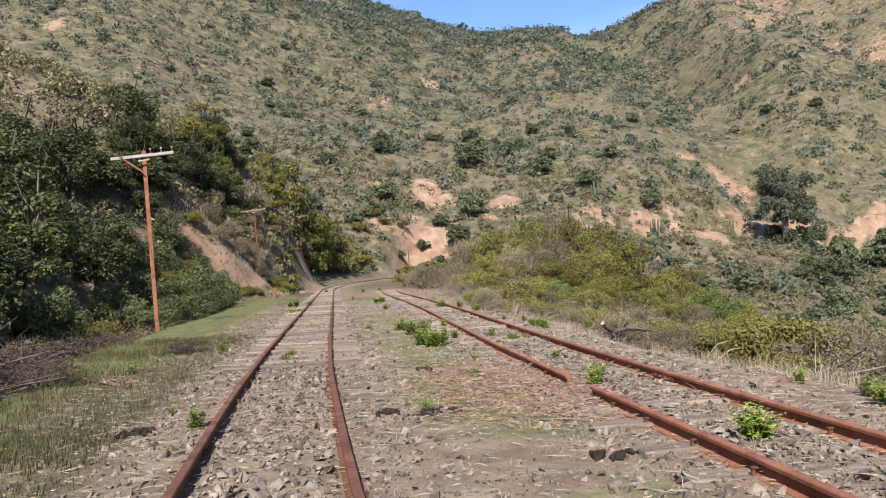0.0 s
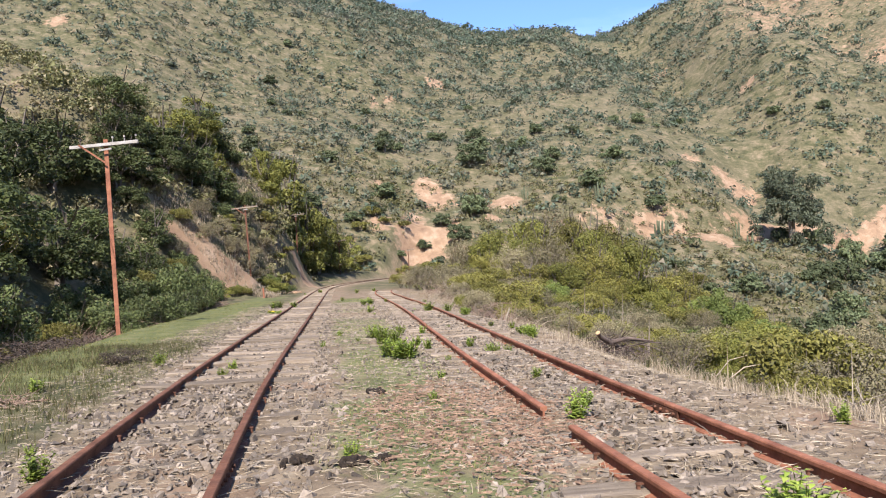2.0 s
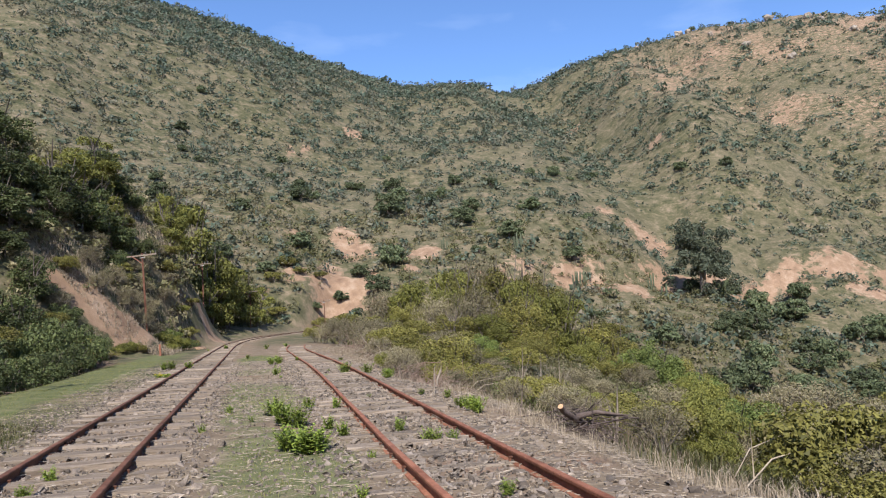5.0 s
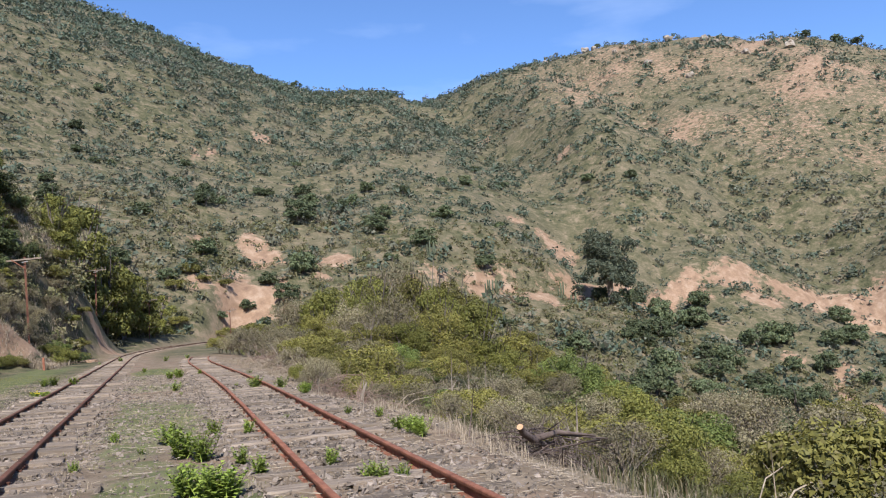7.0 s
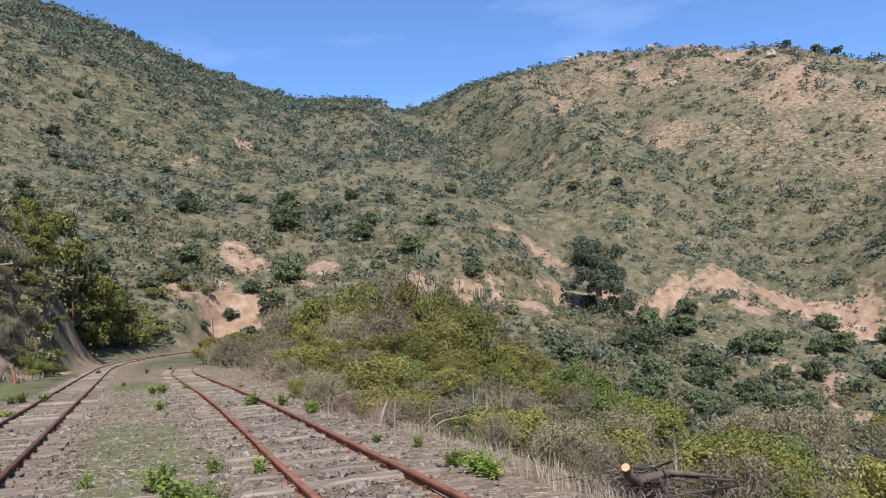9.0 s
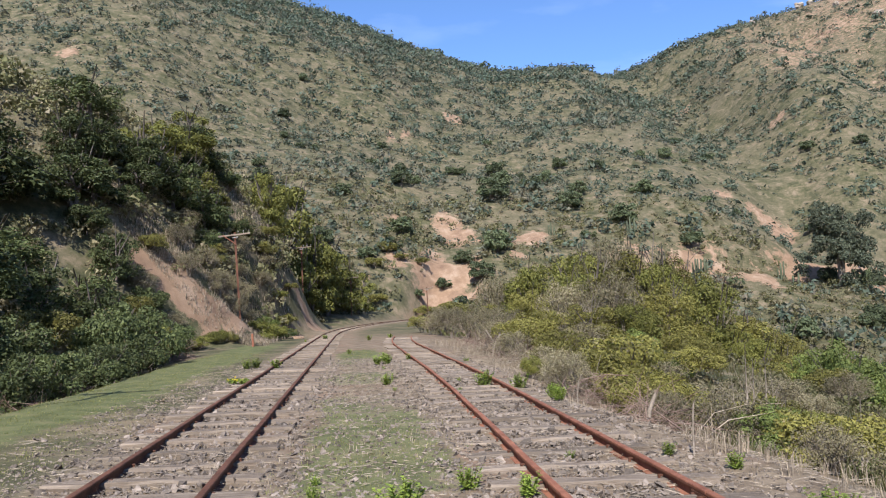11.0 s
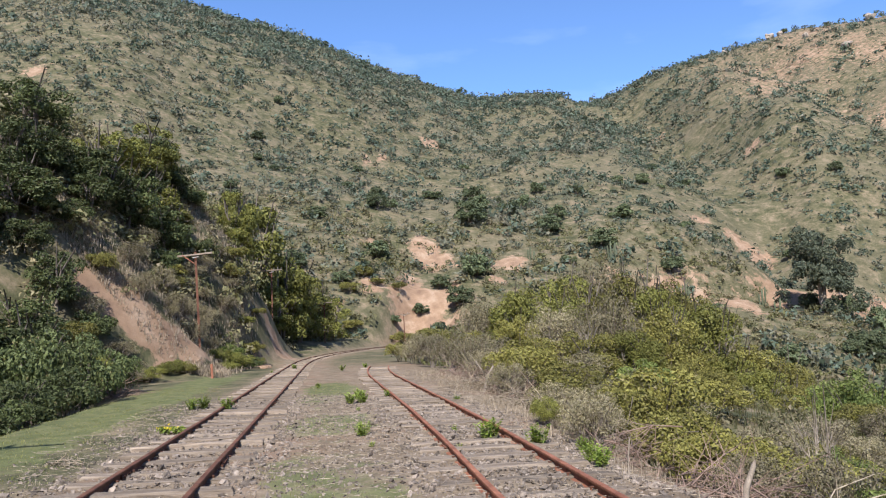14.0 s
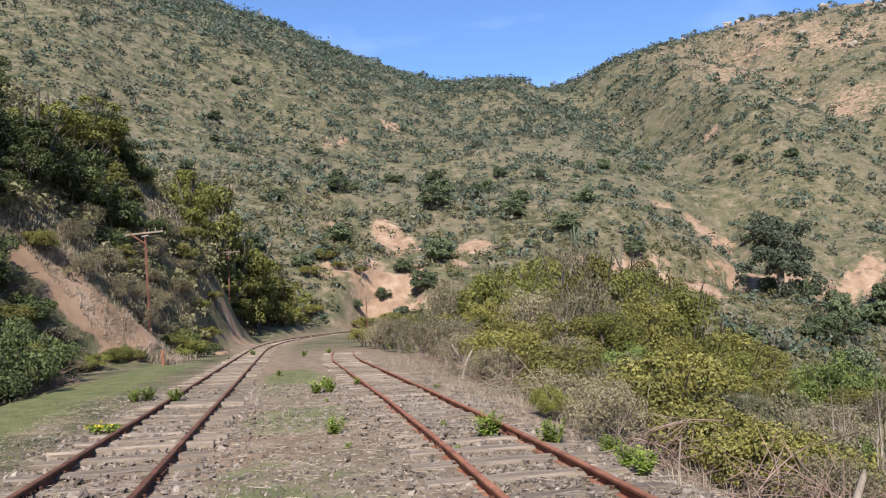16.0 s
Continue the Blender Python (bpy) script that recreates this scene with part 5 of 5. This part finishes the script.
def blades(name, label, mat, count, tall, thin, seed, x0, x1, y0, y1, width=0.004, tufts=1):
    """Grass: thin bent blades in tufts."""
    rng = np.random.default_rng(seed)
    x, y = strewn(rng, count, x0, x1, y0, y1, thin)
    x, y = np.repeat(x, tufts), np.repeat(y, tufts)
    n = len(x)
    x, y = x + rng.normal(size=n) * 0.035, y + rng.normal(size=n) * 0.035
    h, a, lean = tall * (0.35 + 0.65 * rng.random(n)), rng.random(n) * 6.283, 0.25 + 0.6 * rng.random(n)
    p = np.stack([x, y, height(x, y) - 0.01], -1)
    side = np.stack([-np.sin(a), np.cos(a), 0 * a], -1) * width
    out = np.stack([np.cos(a), np.sin(a), 0 * a], -1) * (lean * h)[:, None]
    up = np.array([0, 0, 1.0])
    m = p + out * 0.3 + up * (0.6 * h)[:, None]
    t = p + out + up * (h * (1 - 0.35 * lean))[:, None]
    verts = np.stack([p - side, p + side, m + side * 0.7, m - side * 0.7, t], 1)
    tris = (np.array([(0, 1, 2), (0, 2, 3), (3, 2, 4)])[None] + (np.arange(n) * 5)[:, None, None]).reshape(-1, 3)
    return tagged(part(name, tri_mesh(name, verts.reshape(-1, 3), tris), mat), label, "grass", kind="stuff")


ROUGH = foliage("rough_grass", (0.050, 0.054, 0.018), (0.115, 0.112, 0.042), (0.17, 0.125, 0.07), 0.3)
CHIP = mottled("red_chip", (0.16, 0.098, 0.066), (0.34, 0.22, 0.155), 8, by="island", vary=0.35, bump=0.2)
GRASS = foliage("short_grass", (0.11, 0.118, 0.030), (0.20, 0.20, 0.060), (0.33, 0.28, 0.13), 0.25)
blades("verge_grass", "short green grass on the verge and between the tracks", GRASS, 11000, 0.06,
       lambda x, y: np.maximum((1 - fade(0.9, 2.0, np.abs(x + 3.0))) * (0.25 + 0.75 * fade(6, 12, y)), 1.0 * (1 - fade(0.3, 1.3, np.abs(x - 1.9))) * fade(0.0, 0.5, wave(x, y, 2.6, 32))), 321, -5, 4.5, -1, 40, 0.003, 4)
blades("rough_grass", "coarse brown and green grass on the uphill verge", ROUGH, 11000, 0.15, lambda x, y: fade(-1.0, -1.5, x) * (0.4 + 0.6 * fade(-0.3, 0.5, wave(x, y, 1.3, 37))), 324, -5.6, -0.9, 0.5, 15, 0.0035, 4)
litter("red_chips", "reddish leaf chips and gravel drifted between the tracks", 9000, CHIP, 0.045, 0.008, lambda x, y: 1 - fade(0.5, 1.2, np.hypot((x - 2.4) / 1.0, (y - 5.6) / 2.2)), 313, 1.0, 3.8, 9)
blades("dry_grass", "tall straw-coloured grass along the brink of the slope", STRAW, 3600, 0.30,
       lambda x, y: fade(4.9, 5.6, x) * (0.25 + 0.75 * fade(-0.2, 0.6, wave(x, y, 1.8, 35))), 322, 4.8, 9.5, 1, 46, 0.0035, 6)
blades("slope_grass", "tall olive and straw grass between the bushes below the siding", ROUGH, 7000, 0.42,
       lambda x, y: fade(6.0, 7.5, x) * fade(1, 7, y + 2 * wave(x, y, 3, 40)), 326, 6.0, 20, 0, 36, 0.009, 4)
blades("bank_straw", "dry straw grass covering the steep face of the spur", STRAW, 6500, 0.5,
       lambda x, y: (0.3 + 0.7 * fade(-0.3, 0.5, wave(x, y, 3, 38))) * fade(-2.6, -3.4, x), 325, -12, -2.6, 47, 74, 0.012, 4)
blades("dry_tufts", "thin dry grass tufts on the open gravel", STRAW, 1500, 0.10, lambda x, y: (0.2 + 0.8 * fade(0.1, 0.6, wave(x, y, 1.5, 36))) * fade(-2.2, -1.4, x), 323, -5, 5, -1, 40, 0.003, 6)

# ---- dead wood ----


def brush_pile(name, label, x, y, across, high, count, seed, mat, thick=0.012):
    """A heap of cut branches, each bent and forked."""
    rng = np.random.default_rng(seed)
    ob = thing(name, label, "brush pile", "heaps of dead branches", at=pose(x, y, ground_z(x, y) - 0.03))
    for _ in range(count):
        a, r = rng.random() * 6.283, across * 0.4 * rng.random()
        p = np.array([r * math.cos(a), r * math.sin(a), high * 0.7 * rng.random() * (1 - r / across)])
        b, ln = rng.random() * 6.283, across * (0.3 + 0.6 * rng.random())
        d = np.array([math.cos(b), math.sin(b), 0.35 * rng.normal()])
        t = thick * (0.25 + 0.9 * rng.random() ** 2)
        pts = [p + d * ln * (s - 0.5) + rng.normal(size=3) * 0.05 * ln * s + [0, 0, -0.25 * ln * (s - 0.5) ** 2] for s in (0, 0.35, 0.7, 1)]
        pts = [np.array([q[0], q[1], max(q[2], ground_z(x + q[0], y + q[1]) - ground_z(x, y) + 0.02)]) for q in pts]
        lines = [[(tuple(q), t * (1 - 0.25 * k)) for k, q in enumerate(pts)]]
        for _ in range(3):
            q = pts[1 + int(rng.random() * 2)]
            e = d * 0.7 + rng.normal(size=3) * 0.6
            lines.append([(tuple(q), t * 0.6), (tuple(q + e * ln * 0.18), t * 0.4), (tuple(q + e * ln * 0.3 + [0, 0, 0.03]), t * 0.15)])
        part("branch", stick_mesh("branch", lines, 4), mat, ob)
    return ob


DARKWOOD = mottled("dark_brush", (0.075, 0.052, 0.044), (0.20, 0.15, 0.125), 8, bump=0.4, by="island", vary=0.3)
PINKWOOD = mottled("reddish_brush", (0.20, 0.13, 0.10), (0.36, 0.25, 0.19), 8, bump=0.4, by="island", vary=0.3)
for k, (x, y, w, h, n, m, label) in enumerate([
        (6.4, 12.4, 1.8, 0.6, 90, DARKWOOD, "heap of cut grey branches at the slope's brink"), (6.3, 5.6, 1.9, 0.4, 50, DEAD, "bleached dead branches piled beside the siding"), (6.6, 4.2, 1.6, 0.4, 36, PINKWOOD, "reddish dry twigs heaped on bleached branches"),
        (5.9, 18.8, 1.7, 0.45, 50, PINKWOOD, "reddish-brown twig heap at the slope's brink"), (6.4, 20.4, 1.8, 0.9, 46, PINKWOOD, "leafless reddish shrub on the brink"), (6.6, 23.2, 1.6, 0.9, 40, DEAD, "leafless grey shrub on the brink"),
        (6.0, 24.8, 1.8, 0.5, 60, STRAW, "heap of pale dry reeds and straw"), (6.1, 29.0, 2.2, 0.6, 70, STRAW, "heap of pale dry reeds and straw"), (6.3, 33.4, 2.4, 0.7, 60, STRAW, "heap of pale dry reeds and straw"), (6.0, 21.6, 1.3, 0.9, 50, PINKWOOD, "leafless reddish shrub on the brink"), (7.0, 31.5, 2.2, 0.9, 60, PINKWOOD, "tangle of leafless brown brush"), (6.8, 36, 2.6, 1.1, 60, PINKWOOD, "tangle of leafless brown brush"), (7.4, 42, 2.8, 1.0, 50, PINKWOOD, "tangle of leafless brown brush"),
        (-4.6, 8.2, 2.2, 1.0, 110, DARKWOOD, "dark heap of dead brush below the bank"), (-5.0, 11.2, 2.4, 1.0, 110, DARKWOOD, "dark heap of dead brush below the bank"), (-5.2, 16.0, 2.2, 0.7, 60, DARKWOOD, "dark heap of dead brush below the bank"), (-5.2, 20.2, 2.2, 0.6, 60, PINKWOOD, "brown heap of dead twigs beside the pole"),
        (-4.9, 23.4, 2.0, 0.5, 56, PINKWOOD, "brown heap of dead twigs beside the verge"), (-5.3, 27.6, 2.2, 0.7, 60, DARKWOOD, "dark heap of dead brush below the bank"), (-5.0, 37.5, 2.4, 0.5, 60, PINKWOOD, "brown heap of dead twigs beside the verge"), (-2.3, 8.0, 0.7, 0.25, 26, PINKWOOD, "small brown withered shrub on the verge"), (-3.7, 6.2, 1.8, 0.6, 80, DARKWOOD, "dark heap of dead brush on the verge"), (-1.6, 22.5, 0.6, 0.18, 20, STRAW, "small tuft of withered stalks on the verge")]):
    brush_pile("brush_pile", label, x, y, w, h, n, 400 + k, m)


def cut_log(x, y):
    """A sawn branch that sticks out of the heap, pale at the cut."""
    log = thing("cut_log", "dark sawn branch with a pale cut end, leaning from brush", "log", at=pose(x, y, ground_z(x, y)))
    part("bark", stick_mesh("bark", [[((0.55, 0.5, 0.0), 0.055), ((0.25, 0.2, 0.14), 0.048), ((0, 0, 0.28), 0.042), ((-0.06, -0.06, 0.35), 0.04)], [((0.3, 0.25, 0.15), 0.05), ((0.55, 0.1, 0.22), 0.03), ((0.95, -0.1, 0.16), 0.012)]], 9), DARKWOOD, log)
    bm = bmesh.new()
    bmesh.ops.create_cone(bm, cap_ends=True, segments=14, radius1=0.039, radius2=0.037, depth=0.012, matrix=look((-0.066, -0.066, 0.357), (-0.5, -0.5, 0.85)))
    part("cut_face", bm, CUT, log, "pale orange sawn wood face")


CUT = mottled("fresh_cut_wood", (0.38, 0.21, 0.11), (0.56, 0.36, 0.21), 12, bump=0.3)
cut_log(5.95, 11.9)


def pale_stake(x, y, tall, lean, rad):
    st = part("broken_stake", stick_mesh("broken_stake", [[((0, 0, -0.1), rad), ((lean * 0.4, 0.02, tall * 0.5), rad * 0.9), ((lean, 0, tall), rad * 0.7), ((lean + 0.02, 0, tall + 0.05), rad * 0.25)]], 7), DEAD)
    st.matrix_world = pose(x, y, ground_z(x, y))
    tagged(st, "bleached broken stake standing in the brush", "stake", "broken stakes")


for x, y, h, l, r in ((5.75, 18.6, 0.42, 0.14, 0.035), (6.3, 33.0, 0.7, 0.3, 0.05), (5.2, 20.0, 0.4, 0.03, 0.012), (5.0, 15.6, 0.5, 0.02, 0.012), (6.9, 34.5, 0.9, -0.5, 0.04)):
    pale_stake(x, y, h, l, r)


def bare_tree(x, y, tall, seed):
    rng = np.random.default_rng(seed)
    b = thing("bare_sapling", "leafless bleached sapling among the bushes", "sapling", "leafless saplings", at=pose(x, y, ground_z(x, y)))
    lines = limbs(rng, tall, tall * 0.45, 3, 0.014, 5)
    part("trunk", stick_mesh("trunk", lines[:1] + [[((0, 0, -0.1), 0.022), ((0.05, 0, tall * 0.5), 0.018), ((0.1, 0.05, tall), 0.006)]], 6), DEAD, b)
    for line in lines[1:]:
        part("branch", stick_mesh("branch", [line], 5), DEAD, b)


for k, (x, y, h) in enumerate([(9.1, 22.0, 2.0), (7.2, 12.8, 0.9), (8.2, 17.6, 1.2), (10.6, 24.4, 2.0), (-6.2, 33.0, 1.5), (-6.0, 31.4, 1.3), (12.2, 26.6, 2.2)]):
    bare_tree(x, y, h, 500 + k)


def arched_reed(x, y):
    lines = [[((0, 0, 0), 0.008), ((0.5, 0.3, 0.30), 0.007), ((1.2, 0.6, 0.36), 0.006), ((1.9, 0.9, 0.30), 0.004)], [((0.1, -0.1, 0), 0.010), ((0.6, 0.1, 0.22), 0.009), ((1.5, 0.4, 0.26), 0.004)], [((0.3, 0, 0), 0.008), ((0.34, 0.05, 0.6), 0.003)]]
    ob = part("arched_reeds", stick_mesh("arched_reeds", lines, 5), STRAW)
    ob.matrix_world = pose(x, y, ground_z(x, y))
    tagged(ob, "long pale arched reed stalks over the brink", "reeds", "arched reeds")


for x, y in ((6.2, 8.6), (6.3, 18.4), (6.4, 27.0)):
    arched_reed(x, y)

# ---- telegraph line ----


def utility_pole(x, y, tall, lean, far=False, z=None):
    """An old rail set upright, with a wooden arm, a brace and insulators."""
    p = thing("utility_pole", "dark rusted telegraph pole with a weathered wooden crossarm" if far else "leaning red-rusted telegraph pole of old rail with a grey wooden crossarm", "utility pole", "telegraph poles beside the line", at=pose(x, y, ground_z(x, y) if z is None else z, 0, -lean, 0))
    bm = bmesh.new()
    outline = [(-0.055, -0.05), (0.055, -0.05), (0.055, -0.04), (0.01, -0.03), (0.01, 0.03), (0.032, 0.04), (0.032, 0.065), (-0.032, 0.065), (-0.032, 0.04), (-0.01, 0.03), (-0.01, -0.03), (-0.055, -0.04)]
    face = bm.faces.new([bm.verts.new((u, v, -0.4)) for u, v in outline])
    top = bmesh.ops.extrude_face_region(bm, geom=[face])["geom"]
    bmesh.ops.translate(bm, verts=[v for v in top if isinstance(v, bmesh.types.BMVert)], vec=(0, 0, tall + 0.4))
    bmesh.ops.recalc_face_normals(bm, faces=bm.faces)
    part("post", bm, RUST if far else RED_RUST, p)
    bm = bmesh.new()
    box(bm, 1.75, 0.09, 0.09, pose(-0.02, -0.105, tall - 0.16, 0, -3, 0), 0.008)
    arm = part("crossarm", bm, TIMBER if far else GREYWOOD, p, "weathered grey wooden crossarm")
    bm = bmesh.new()
    box(bm, 0.82, 0.012, 0.045, pose(-0.33, -0.165, tall - 0.40, 0, 38, 0), 0.003)
    part("brace", bm, RED_RUST, p, "rusted diagonal brace")
    for u in (-0.62, 0.2, 0.5, 0.8):
        bm = bmesh.new()
        bmesh.ops.create_cone(bm, cap_ends=True, segments=8, radius1=0.010, radius2=0.010, depth=0.12, matrix=pose(u, -0.105, tall - 0.05 + 0.05 * u))
        bmesh.ops.create_cone(bm, cap_ends=True, segments=10, radius1=0.030, radius2=0.022, depth=0.05, matrix=pose(u, -0.105, tall + 0.02 + 0.05 * u))
        part("insulator", bm, DARKWOOD if u < 0 else GREYWOOD, arm)
    bm = bmesh.new()
    box(bm, 0.32, 0.02, 0.05, pose(0.02, -0.17, tall - 0.30, 0, -6, 0), 0.004)
    part("clamp", bm, GREYWOOD, p)
    return p


POLES = [(-4.48, 20.05, 5.3, 2.4), (-4.55, 51.0, 5.2, 3.2), (-2.6, 74.0, 4.6, 1.0), (1.6, 92.0, 4.4, 0.5), (11.4, 103.0, 4.2, 2.0), (-5.2, -12.0, 5.2, 2.0)]
for x, y, h, lean in POLES:
    utility_pole(x, y, h, lean, y > 30)
WIRE = mottled("black_wire", (0.03, 0.03, 0.03), (0.06, 0.055, 0.05), 5, 0.6, 0.4)
for (x0, y0, h0, l0), (x1, y1, h1, l1) in ((POLES[5], POLES[0]), (POLES[0], POLES[1]), (POLES[1], POLES[2])):
    a = Vector((x0 - 0.62 - h0 * math.sin(radians(l0)), y0, ground_z(x0, y0) + h0 + 0.0))
    b = Vector((x1 - 0.62 - h1 * math.sin(radians(l1)), y1, ground_z(x1, y1) + h1 + 0.0))
    pts = [(tuple(a.lerp(b, s) + Vector((0, 0, -2.4 * s * (1 - s)))), 0.007) for s in np.linspace(0, 1, 25)]
    tagged(part("telegraph_wire", stick_mesh("telegraph_wire", [pts], 5), WIRE), "thin black wire slung between the telegraph poles", "wire", "telegraph wires")


def boulder(x, y, sx, sy, sz, seed, mat, label, sink=0.3):
    bm = bmesh.new()
    bmesh.ops.create_icosphere(bm, subdivisions=3, radius=1)
    for v in bm.verts:
        n = noise.noise(v.co * 1.3 + Vector((seed, 0, 0))) * 0.5 + 0.14 * noise.noise(v.co * 4 + Vector((0, seed, 0)))
        v.co = Vector(round(c * 2.2) / 2.2 * 0.35 + c * 0.65 for c in v.co) * (1 + n)
    ob = part("boulder", bm, mat)
    ob.matrix_world = pose(x, y, ground_z(x, y) + sz * (1 - 2 * sink), 0, 0, seed * 37) @ Matrix.Diagonal((sx, sy, sz, 1))
    tagged(ob, label, "rock", "rocks")


CLAYROCK = mottled("clay_rock", (0.36, 0.21, 0.12), (0.56, 0.40, 0.27), 1.5, bump=0.8, depth=0.05)
PALEROCK = mottled("pale_rock", (0.24, 0.19, 0.14), (0.42, 0.35, 0.28), 1.0, bump=0.8, depth=0.05)
for k, (x, y, sx, sy, sz) in enumerate([(-3.4, 48.6, 0.5, 0.4, 0.16), (-1.9, 58, 0.45, 0.35, 0.15)]):
    boulder(x, y, sx, sy, sz, k + 1, CLAYROCK, "pale orange rock at the foot of the bank")
for k, (az, back, s) in enumerate([(34.2, 14, 2.6), (34.9, 18, 2.0), (40.6, 10, 3.0), (43.2, 16, 2.4), (44.0, 26, 2.0), (49.0, 30, 3.0), (36.5, 40, 1.8), (46, 50, 2.2), (39, 70, 2.0), (42, 90, 2.2), (31, 30, 2.0), (47.5, 20, 2.0)]):
    r = float(np.interp(az, [f[0] for f in FORM], [f[7] for f in FORM])) - back
    boulder(PIVOT[0] + r * math.sin(radians(az)), PIVOT[1] + r * math.cos(radians(az)), s, s * 0.8, s * 0.8, 20 + k, PALEROCK, "pale boulder bare on the high slope", 0.25)


def post_stub(x, y):
    bm = bmesh.new()
    box(bm, 0.10, 0.10, 0.7, pose(0, 0, 0.3, 0, -4, 0), 0.01)
    ob = part("post_stub", bm, RED_RUST)
    ob.matrix_world = pose(x, y, ground_z(x, y))
    tagged(ob, "short rusty post stub beside the line", "post")


post_stub(-3.3, 46.5)
